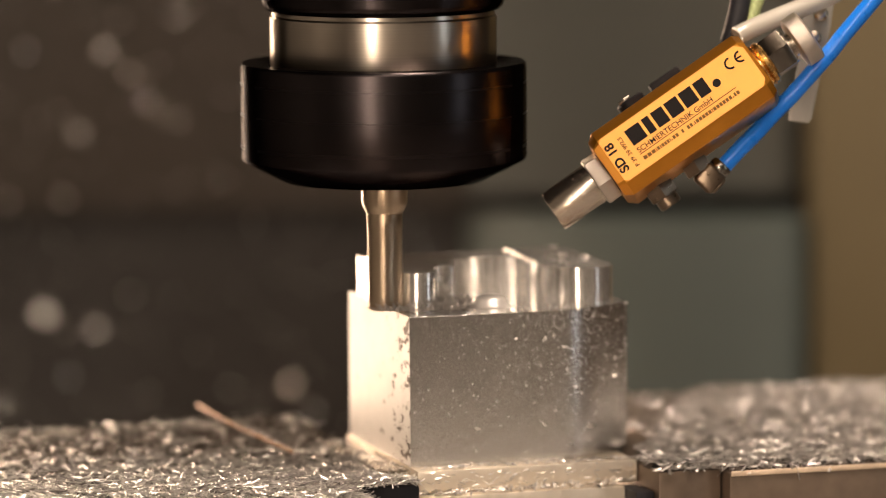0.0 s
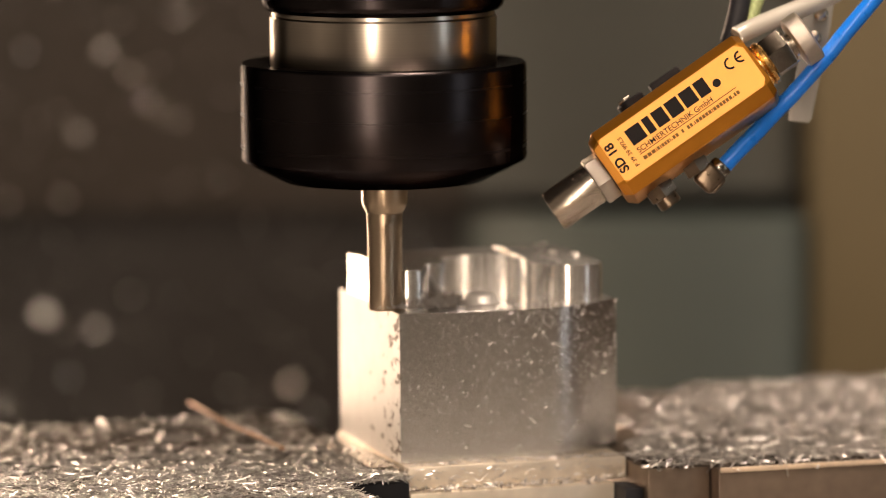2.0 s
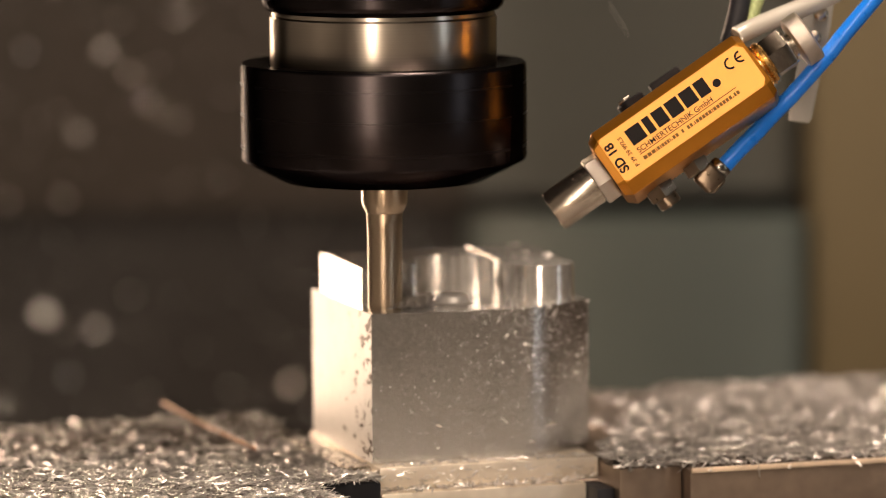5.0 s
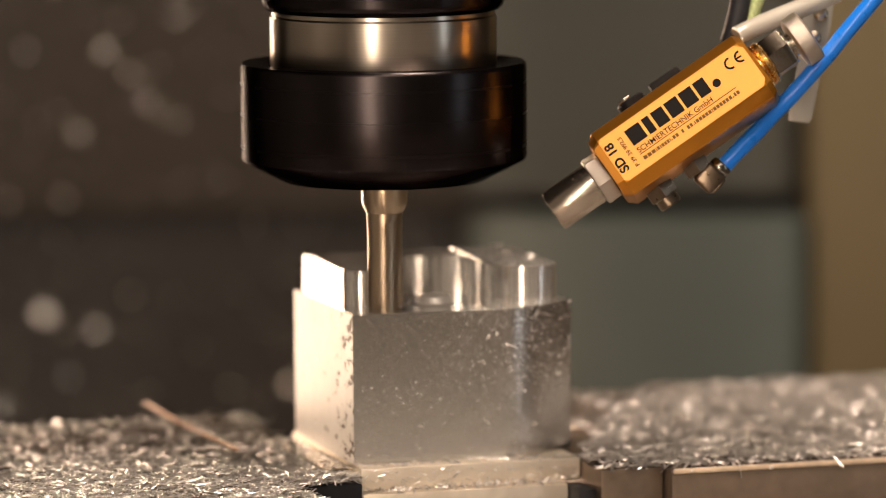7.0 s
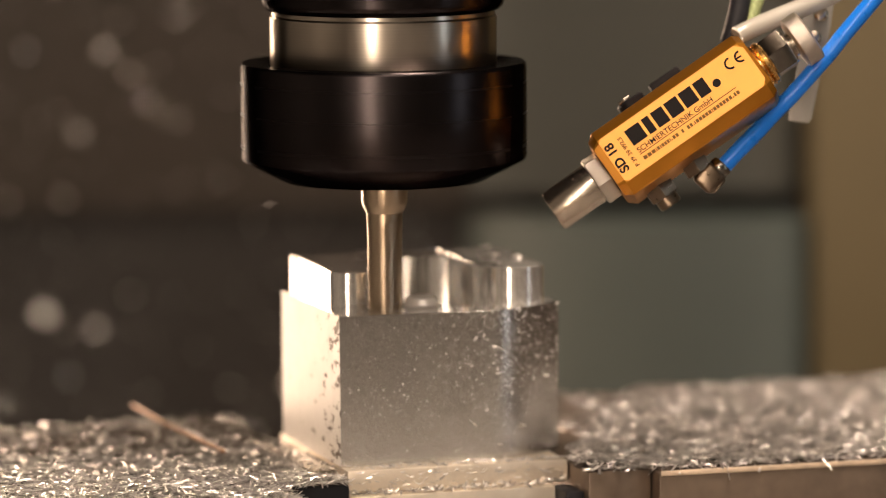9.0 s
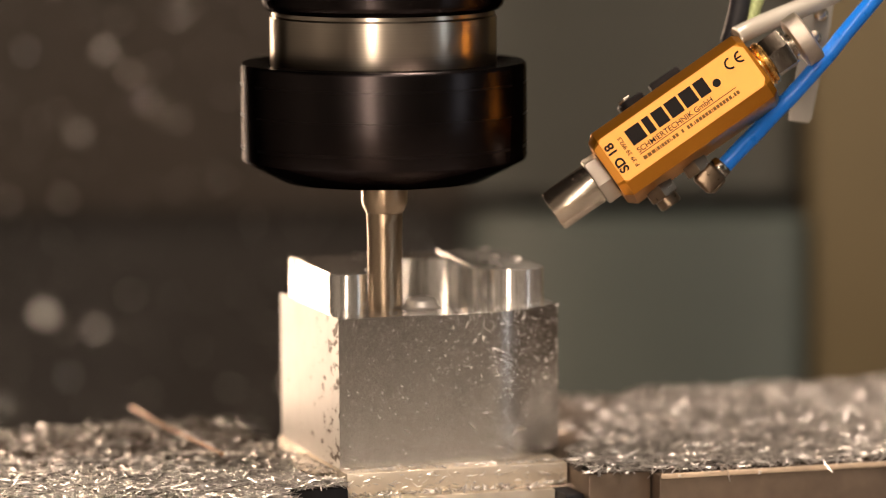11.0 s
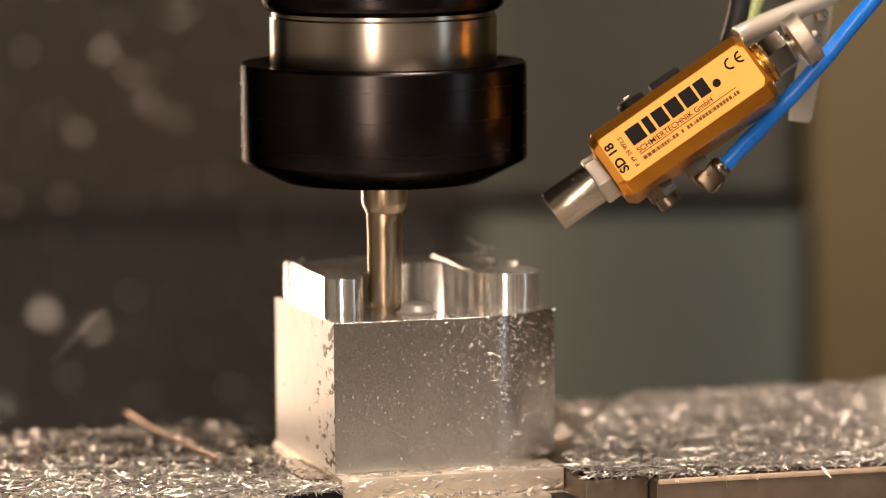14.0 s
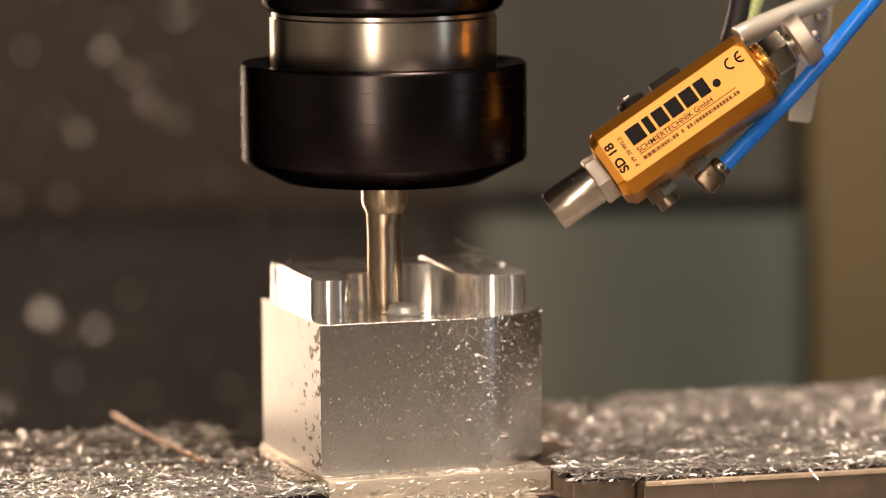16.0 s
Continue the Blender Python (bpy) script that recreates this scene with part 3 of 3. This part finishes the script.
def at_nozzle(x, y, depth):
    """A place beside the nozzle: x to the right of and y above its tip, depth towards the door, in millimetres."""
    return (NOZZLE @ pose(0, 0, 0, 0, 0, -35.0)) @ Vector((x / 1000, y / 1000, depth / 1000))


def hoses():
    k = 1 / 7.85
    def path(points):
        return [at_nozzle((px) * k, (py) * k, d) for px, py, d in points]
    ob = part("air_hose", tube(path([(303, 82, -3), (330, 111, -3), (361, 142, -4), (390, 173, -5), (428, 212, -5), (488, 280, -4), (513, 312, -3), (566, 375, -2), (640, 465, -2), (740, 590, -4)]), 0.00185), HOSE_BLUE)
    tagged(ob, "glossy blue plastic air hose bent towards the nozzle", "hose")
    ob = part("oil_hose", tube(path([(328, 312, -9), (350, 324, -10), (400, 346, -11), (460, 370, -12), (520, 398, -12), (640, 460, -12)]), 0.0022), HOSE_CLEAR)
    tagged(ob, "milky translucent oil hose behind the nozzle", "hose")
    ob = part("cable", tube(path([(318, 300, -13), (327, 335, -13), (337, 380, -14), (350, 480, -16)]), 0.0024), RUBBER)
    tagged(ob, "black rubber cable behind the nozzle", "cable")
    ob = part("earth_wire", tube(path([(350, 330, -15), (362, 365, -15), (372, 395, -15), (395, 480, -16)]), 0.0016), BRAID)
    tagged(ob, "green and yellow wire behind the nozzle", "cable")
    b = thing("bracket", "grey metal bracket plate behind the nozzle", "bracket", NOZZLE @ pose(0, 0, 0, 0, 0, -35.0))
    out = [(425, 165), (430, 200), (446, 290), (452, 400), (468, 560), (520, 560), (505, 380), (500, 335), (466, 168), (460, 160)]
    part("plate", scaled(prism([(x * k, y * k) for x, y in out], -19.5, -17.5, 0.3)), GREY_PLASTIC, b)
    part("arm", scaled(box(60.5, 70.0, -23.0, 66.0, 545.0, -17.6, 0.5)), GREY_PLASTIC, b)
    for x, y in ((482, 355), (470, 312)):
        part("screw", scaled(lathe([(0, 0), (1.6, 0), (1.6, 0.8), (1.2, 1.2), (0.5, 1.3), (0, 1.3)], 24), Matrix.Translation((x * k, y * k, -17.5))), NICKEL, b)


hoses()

# ---------------------------------------------------------------- chips
rng = np.random.default_rng(7)


def bumps(u, v):
    """Height of the chip pile over its plate."""
    h = 0.0006 + 0.0005 * np.sin(u * 210 + 1.3 * np.sin(v * 160)) * np.sin(v * 190 + 0.7) + 0.0003 * np.sin(u * 520 + v * 330) * np.sin(v * 470 - u * 150)
    return np.maximum(h, 0.0001)


def chip_mesh(name, pos, yaw, pitch, roll, length, width, curl, mat):
    """Bent slivers of metal with a three-cornered section, all in one mesh."""
    n = len(pos)
    S = 4
    t = np.linspace(-0.5, 0.5, S)
    verts = np.zeros((n, S, 3, 3))
    sec = np.array([(-0.5, 0.0), (0.5, 0.0), (0.1, 0.22)])
    ang = curl[:, None] * t[None]
    cx = np.where(np.abs(curl[:, None]) > 1e-3, np.sin(ang) / np.where(np.abs(curl[:, None]) > 1e-3, curl[:, None], 1), t[None])
    cz = np.where(np.abs(curl[:, None]) > 1e-3, (1 - np.cos(ang)) / np.where(np.abs(curl[:, None]) > 1e-3, curl[:, None], 1), 0)
    taper = np.array([0.55, 1.0, 1.0, 0.45])
    for k in range(3):
        verts[:, :, k, 0] = cx * length[:, None] - np.sin(ang) * sec[k, 1] * width[:, None]
        verts[:, :, k, 1] = sec[k, 0] * width[:, None] * taper[None]
        verts[:, :, k, 2] = cz * length[:, None] + np.cos(ang) * sec[k, 1] * width[:, None] * taper[None]
    def rot(v, a, i, j):
        c, s = np.cos(a)[:, None, None], np.sin(a)[:, None, None]
        x, y = v[..., i].copy(), v[..., j].copy()
        v[..., i], v[..., j] = c * x - s * y, s * x + c * y
    rot(verts, roll, 1, 2)
    rot(verts, pitch, 2, 0)
    rot(verts, yaw, 0, 1)
    verts += pos[:, None, None, :]
    base = []
    for a in range(S - 1):
        for k in range(3):
            j = (k + 1) % 3
            base.append((a * 3 + k, a * 3 + j, a * 3 + 3 + j, a * 3 + 3 + k))
    base = np.array(base)
    quads = (base[None] + (np.arange(n) * S * 3)[:, None, None]).reshape(-1, 4)
    me = bpy.data.meshes.new(name)
    me.from_pydata(verts.reshape(-1, 3).tolist(), [], quads.tolist())
    me.materials.append(mat)
    return me


def scatter(n, u0, u1, v0, v1):
    return rng.uniform(u0, u1, n), rng.uniform(v0, v1, n)


def lying(name, label, u, v, z, long=(0.0024, 0.0074), wide=(0.00028, 0.00065), tilt=0.12, mat=None):
    n = len(u)
    me = chip_mesh(name, np.stack([u, v, z], 1), rng.uniform(0, 2 * np.pi, n), rng.normal(0, tilt, n), rng.normal(0, 0.40, n),
                   rng.uniform(*long, n) * rng.uniform(0.5, 1.0, n), rng.uniform(*wide, n), rng.normal(0, 0.55, n), mat or ALU_CHIP)
    ob = link(name, me, None)
    ob.matrix_world = WORK
    return tagged(ob, label, "metal chips", kind="stuff")


def pile(name, label, u0, u1, v0, v1, z, n, keep=None, thin=0.0):
    """A bed of packed chips, coloured dark for the shade in its gaps, with loose slivers on it."""
    nu, nv = int((u1 - u0) / 0.0012), int((v1 - v0) / 0.0012)
    gu, gv = np.meshgrid(np.linspace(u0, u1, nu), np.linspace(v0, v1, nv), indexing="ij")
    gz = z + bumps(gu, gv) * 0.9 + rng.uniform(-0.00025, 0.00025, gu.shape)
    gz[0, :], gz[-1, :], gz[:, 0], gz[:, -1] = z - 0.0003, z - 0.0003, z - 0.0003, z - 0.0003
    idx = np.arange(nu * nv).reshape(nu, nv)
    quads = np.stack([idx[:-1, :-1], idx[1:, :-1], idx[1:, 1:], idx[:-1, 1:]], -1).reshape(-1, 4)
    if keep:
        mid = (gu[:-1, :-1] + gu[1:, 1:]) / 2, (gv[:-1, :-1] + gv[1:, 1:]) / 2
        quads = quads[keep(*mid).reshape(-1)]
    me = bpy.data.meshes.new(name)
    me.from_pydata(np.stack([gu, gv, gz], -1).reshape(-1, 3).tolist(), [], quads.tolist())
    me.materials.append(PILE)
    ob = link(name, me, None)
    ob.matrix_world = WORK
    tagged(ob, label, "metal chips", kind="stuff")
    u, v = scatter(n, u0, u1, v0, v1)
    ok = rng.uniform(0, 1, n) > thin * np.clip((v - 0.002) / 0.05, 0, 1)
    if keep:
        ok &= keep(u, v)
    u, v, n = u[ok], v[ok], int(ok.sum())
    top = lying("shaded_loose_chips", label.replace("packed", "loose"), u, v, z + bumps(u, v) + rng.uniform(0.0, 0.0009, n))
    return [ob, top]


def chips():
    made = []
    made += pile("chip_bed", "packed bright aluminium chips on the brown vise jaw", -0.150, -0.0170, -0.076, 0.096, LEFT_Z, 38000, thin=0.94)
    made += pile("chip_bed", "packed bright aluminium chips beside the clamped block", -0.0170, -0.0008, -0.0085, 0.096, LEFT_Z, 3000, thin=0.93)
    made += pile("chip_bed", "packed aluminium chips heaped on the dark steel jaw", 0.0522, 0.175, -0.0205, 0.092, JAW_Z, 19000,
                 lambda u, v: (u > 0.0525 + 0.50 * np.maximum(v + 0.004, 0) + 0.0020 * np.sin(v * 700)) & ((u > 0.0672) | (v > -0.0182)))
    # these two beds are unseen, added for the reflection in the block's front face
    made += pile("chip_bed", "unseen packed aluminium chips added to reflect in the block's face", -0.015, 0.148, -0.148, -0.0315, FRONT_Z, 9000)
    made += pile("chip_bed", "unseen packed aluminium chips added on the table to reflect in the block", -0.02, 0.36, -0.32, -0.152, -0.0602, 6000)
    n = 500
    u, v = rng.uniform(0.068, 0.10, n), rng.uniform(0.0, 0.09, n)
    made.append(lying("shaded_loose_chips", "scattered chips at the thin edge of the heap", u, v, np.full(n, JAW_Z + 0.0001), tilt=0.15))
    # broad flakes on the far part of both heaps
    n = 330
    u, v = rng.uniform(-0.125, -0.018, n), 0.026 + 0.068 * rng.uniform(0, 1, n) ** 0.8
    made.append(lying("shaded_loose_chips", "broad bright flakes on the heaped chips", u, v, LEFT_Z + bumps(u, v) + 0.0006, (0.0024, 0.0056), (0.0009, 0.0016), 0.25))
    n = 1200
    u, v = rng.uniform(0.080, 0.17, n), rng.uniform(0.0, 0.09, n)
    made.append(lying("shaded_loose_chips", "short bright flakes on the heaped chips", u, v, JAW_Z + bumps(u, v) + 0.0006, (0.0018, 0.0036), (0.0007, 0.0013), 0.35))
    n = 90
    u, v = rng.uniform(-0.0074, -0.0004, n), rng.uniform(0.001, 0.050, n)
    made.append(lying("shaded_loose_chips", "dark-edged chips on the polished side ledge", u, v, np.full(n, -0.0345), (0.0010, 0.0030), (0.0003, 0.0006), 0.2))
    # along the polished steps under the block
    n = 260
    u, v = scatter(n, 0.001, 0.051, -0.0050, -0.0003)
    made.append(lying("shaded_loose_chips", "bright chips on the polished step under the block", u, v, np.full(n, BASE_Z + 0.0001), (0.0008, 0.0026), (0.0002, 0.0005), 0.2))
    n = 300
    u, v = scatter(n, -0.0005, 0.0475, -0.0096, -0.0055)
    made.append(lying("shaded_loose_chips", "bright chips along the lower polished step", u, v, -0.0391 + rng.uniform(0, 0.0006, n), (0.001, 0.0032), (0.0002, 0.0006), 0.5))
    n = 130
    u, z = rng.uniform(0.001, 0.051, n), rng.uniform(-0.0388, -0.0346, n)
    me = chip_mesh("clinging_chips", np.stack([u, np.full(n, -0.00525), z], 1), rng.normal(0, 0.1, n), rng.normal(0, 0.35, n), rng.uniform(-1, 1, n), rng.uniform(0.0006, 0.0022, n),
                   rng.uniform(0.0002, 0.0005, n), rng.normal(0, 0.6, n), ALU_CHIP)
    ob = link("clinging_chips", me, None)
    ob.matrix_world = WORK
    made.append(tagged(ob, "thin chips clinging to the polished step", "metal chips", kind="stuff"))
    u = np.concatenate([rng.normal(-0.0080, 0.0016, 220), rng.uniform(0.0520, 0.066, 60), rng.uniform(0.066, 0.13, 150), rng.uniform(-0.0163, -0.0005, 70)])
    v = np.concatenate([rng.uniform(-0.008, 0.05, 220), rng.normal(-0.0184, 0.0005, 60), rng.normal(-0.0212, 0.0009, 150), rng.normal(-0.0086, 0.0006, 70)])
    z = np.concatenate([np.full(220, LEFT_Z + 0.0012), np.full(210, JAW_Z + 0.0003), np.full(70, LEFT_Z + 0.0005)])
    made.append(lying("shaded_loose_chips", "bright chips along the edge of the jaw", u, v, z + rng.uniform(0, 0.0006, 500), tilt=0.28))
    u, v = np.array([0.0828, 0.0838, 0.0915, 0.1078, 0.0722]), np.array([-0.0240, -0.0244, -0.0242, -0.0242, -0.0240])
    made.append(lying("shaded_loose_chips", "curled chips hanging over the worn jaw edge", u, v, np.full(5, JAW_Z - 0.0004), (0.0040, 0.0055), (0.0006, 0.0009), 0.7))
    # chips clinging to the block's front face, more of them towards its rounded edge
    n = 2900
    k = rng.uniform(0, 1, n)
    heap = k > 0.72
    u = np.where(heap, rng.normal(0.0405, 0.0085, n), rng.uniform(0.0006, 0.0545, n)).clip(0.0006, 0.0545)
    z = -0.034 * np.where(heap, rng.beta(1.0, 2.6, n), rng.beta(1.1, 1.35, n))
    v = face_back(u) - 0.00005
    size = rng.uniform(0, 1, n)
    big = size < np.where(heap, 0.11, 0.010)
    length = np.where(big, rng.uniform(0.0005, 0.0013, n), 0.00010 + 0.00036 * rng.uniform(0, 1, n) ** 4)
    me = chip_mesh("clinging_chips", np.stack([u, v, z], 1), rng.normal(0, 0.25, n), rng.uniform(0, 6.28, n), rng.uniform(-1.5, 1.5, n), length,
                   np.where(big, rng.uniform(0.00025, 0.0005, n), length * 0.9), rng.normal(0, 0.5, n), ALU_CHIP)
    ob = link("clinging_chips", me, None)
    ob.matrix_world = WORK
    made.append(tagged(ob, "fine aluminium chips clinging to the block's face", "metal chips", kind="stuff"))
    u = np.array([0.0425, 0.0437, 0.0312, 0.0378, 0.0375, 0.0372, 0.0420, 0.0470, 0.0505, 0.0515, 0.0300, 0.0160, 0.0350, 0.0405])
    z = np.array([-0.0272, -0.0268, -0.0256, -0.0308, -0.0145, -0.0084, -0.0035, -0.0022, -0.0165, -0.0200, -0.0120, -0.0262, -0.0040, -0.0120])
    n = len(u)
    me = chip_mesh("clinging_chips", np.stack([u, face_back(u) - 0.0001, z], 1), rng.normal(0, 0.2, n), rng.uniform(-0.9, 0.9, n), rng.uniform(-1.2, 1.2, n), rng.uniform(0.0016, 0.0031, n),
                   rng.uniform(0.0004, 0.0007, n), rng.normal(0, 0.6, n), ALU_CHIP)
    ob = link("clinging_chips", me, None)
    ob.matrix_world = WORK
    made.append(tagged(ob, "larger curled chips clinging to the block's face", "metal chips", kind="stuff"))
    # on the milled top
    u, v = np.array([0.0475, 0.0490, 0.0460, 0.0405, 0.0500, 0.0420]), np.array([0.045, 0.046, 0.0300, 0.0200, 0.026, 0.014])
    made.append(lying("shaded_loose_chips", "curled chips lying on the milled top of the block", u, v, np.full(6, 0.0089), (0.0022, 0.0034), (0.0008, 0.0013), 0.06))
    n = 60
    u, v = scatter(n, 0.012, 0.050, 0.002, 0.010)
    made.append(lying("shaded_loose_chips", "tiny chips on the milled ledge of the block", u, v, np.full(n, 0.0002), (0.0004, 0.0012), (0.0002, 0.0004), 0.2))
    sl = part("long_sliver", tube([Vector((-0.0237, 0.1030, -0.0333)), Vector((-0.0222, 0.070, -0.0339)), Vector((-0.0187, 0.0330, -0.0345))], 0.00040, 8, 6), RUST)
    sl.matrix_world = WORK
    tagged(sl, "long brown metal sliver lying across the chips", "metal sliver")
    made.append(sl)
    return made


chip_things = chips()


def wall_specks():
    n = 300
    x, z = rng.uniform(-0.14, 0.01, n), rng.uniform(-0.09, 0.05, n)
    # the largest ones
    bx = np.array([-101.9, -109, -84.5, -88.9, -97, -33.9, -93.6, -53.4, -119.2, -82.6, -112.8, -101.9, -81.3]) / 1000
    bz = np.array([-16.6, -53.1, 37.8, 28.4, 3.5, -75.3, -57.9, -11.1, -17, -47.5, 28.6, -72.6, 21.5]) / 1000
    bl = np.array([3.6, 4.3, 3.2, 2.5, 2.5, 3.5, 2.9, 3.0, 3.0, 2.8, 2.8, 2.8, 2.6]) / 1000
    x, z = np.concatenate([x, bx]), np.concatenate([z, bz])
    y = np.where(z > -0.0205, WALL_Y - 0.0108, WALL_Y - 0.0008)
    m = n + len(bx)
    length = np.concatenate([rng.uniform(0.0006, 0.0019, n), bl])
    me = chip_mesh("wall_specks", np.stack([x, y, z], 1), rng.normal(0, 0.3, m), rng.uniform(0, 6.28, m), np.where(np.arange(m) < n, rng.uniform(-1.5, 1.5, m), -1.2), length, length * 0.9, rng.normal(0, 0.4, m), ALU_CHIP)
    tagged(link("wall_specks", me, None), "bright metal specks stuck to the dark back wall", "metal chips", kind="stuff")


wall_specks()

# ---------------------------------------------------------------- chips flung off by the cutter
PATH = [(0, 0, 0), (0.5, -0.33, 1.98), (1, -0.84, 3.57), (1.5, -1.45, 4.50), (2, -2.24, 4.95), (2.5, -3.13, 5.25), (3, -4.15, 5.35),
        (3.5, -5.26, 5.25), (4, -6.42, 5.15), (6.5, -11.80, 4.25), (7, -12.81, 3.85), (7.5, -13.70, 3.20), (8, -14.55, 2.55), (8.5, -15.2, 1.85),
        (9, -15.7, 1.0), (11.5, -15.87, -4.4), (12, -15.57, -6.4), (12.5, -15.27, -7.8), (13, -15.03, -8.9), (13.5, -15.7, -9.75),
        (14, -16.80, -10.2), (14.5, -17.75, -10.7), (15, -18.60, -11.35), (15.5, -19.23, -12.05), (16, -19.78, -12.9)]


def table_at(t):
    """The table's shift at t seconds."""
    k = [q[0] for q in PATH]
    return Vector((np.interp(t, k, [q[1] for q in PATH]) / 1000, np.interp(t, k, [q[2] for q in PATH]) / 1000, 0))


def flung_chips():
    r = random.Random(11)
    meshes = []
    for k in range(5):
        me = chip_mesh("flying_chip", np.zeros((1, 3)), np.zeros(1), np.zeros(1), np.zeros(1), np.array([0.0022 + 0.0007 * k]), np.array([0.0006]), np.array([0.6 + 0.5 * k]), ALU_CHIP)
        meshes.append(me)
    made = []
    for k in range(150):
        t0 = 0.05 + 15.5 * (k + r.uniform(-0.4, 0.4)) / 150
        ob = tagged(link("flying_chip", meshes[k % 5], None), "small curled aluminium chip flung off by the cutter", "metal chip", "flying chips")
        start = Vector((r.uniform(-0.004, 0.004), r.uniform(-0.004, 0.0), 0.0006))
        left = r.random() < 0.58
        if left:
            spot = WORK @ Vector((r.uniform(-0.11, -0.02), r.uniform(-0.02, 0.09), LEFT_Z + 0.0016))
        else:
            spot = WORK @ Vector((r.uniform(0.075, 0.15), r.uniform(-0.01, 0.085), JAW_Z + 0.0016))
        made.append((ob, max(t0, 0.05), start, spot, r.uniform(0.14, 0.30), r.uniform(0, 360), r.uniform(-1, 1)))
    # curls that land on the milled top and stay there
    for k, (t0, pu, pv, turn) in enumerate(((8.75, 0.0190, 0.0465, 20), (11.9, 0.0215, 0.0440, 160), (12.72, 0.0080, 0.0305, 12), (12.9, 0.0050, 0.0455, 80), (13.05, 0.0480, 0.0450, 8), (13.9, 0.0105, 0.0285, 35))):
        me = chip_mesh("flying_chip", np.zeros((1, 3)), np.zeros(1), np.full(1, 0.40 if k == 4 else 0.0), np.zeros(1), np.array([0.0075 if k == 4 else 0.0046]), np.array([0.0009]), np.array([0.9 if k == 4 else 0.5]), ALU_CHIP)
        ob = tagged(link("flying_chip", me, None), "long curled aluminium chip that lands on the block", "metal chip", "flying chips")
        made.append((ob, t0, Vector((0.0, -0.002, 0.0006)), WORK @ Vector((pu, pv, 0.0104 if k == 4 else 0.0087)), 0.2, turn, None))
    return made


flung = flung_chips()

# ---------------------------------------------------------------- all that moves
MOVING = [workpiece_thing, *bed_things, *chip_things]


def motions():
    for ob in MOVING:
        base = ob.matrix_world.copy()
        walk(ob, [(t, Matrix.Translation((x / 1000, y / 1000, 0)) @ base) for t, x, y in PATH])
    for ob, t0, start, spot, time, turn, spin in flung:
        rows = [(t, Matrix.Translation(start + table_at(t) - table_at(t0)) @ pose(0, 0, 0, 0, 0, turn)) for t, x, y in PATH if t < t0 - 0.04]
        n = max(round(time * FPS), 3)
        end = spot + table_at(t0 + time)
        for i in range(n + 1):
            f = i / n
            p = start.lerp(end, f)
            p.z += 0.5 * 9.81 * time * time * f * (1 - f)
            tumble = pose(0, 0, 0, 60 * i, 0, turn) if spin is None else pose(0, 0, 0, 50 * spin * i, 40 * i * (1 - abs(spin)), turn + 25 * i)
            rows.append((t0 + time * f, Matrix.Translation(p) @ tumble))
        still = rows[-1][1].to_3x3().to_4x4()
        rows += [(t, Matrix.Translation(spot + table_at(t)) @ still) for t, x, y in PATH if t > t0 + time + 0.04]
        walk(ob, rows)
    walk(spindle_thing, [(k / FPS, pose(0, 0, 0, 0, 0, -60 * k)) for k in range(16 * FPS + 1)])


motions()
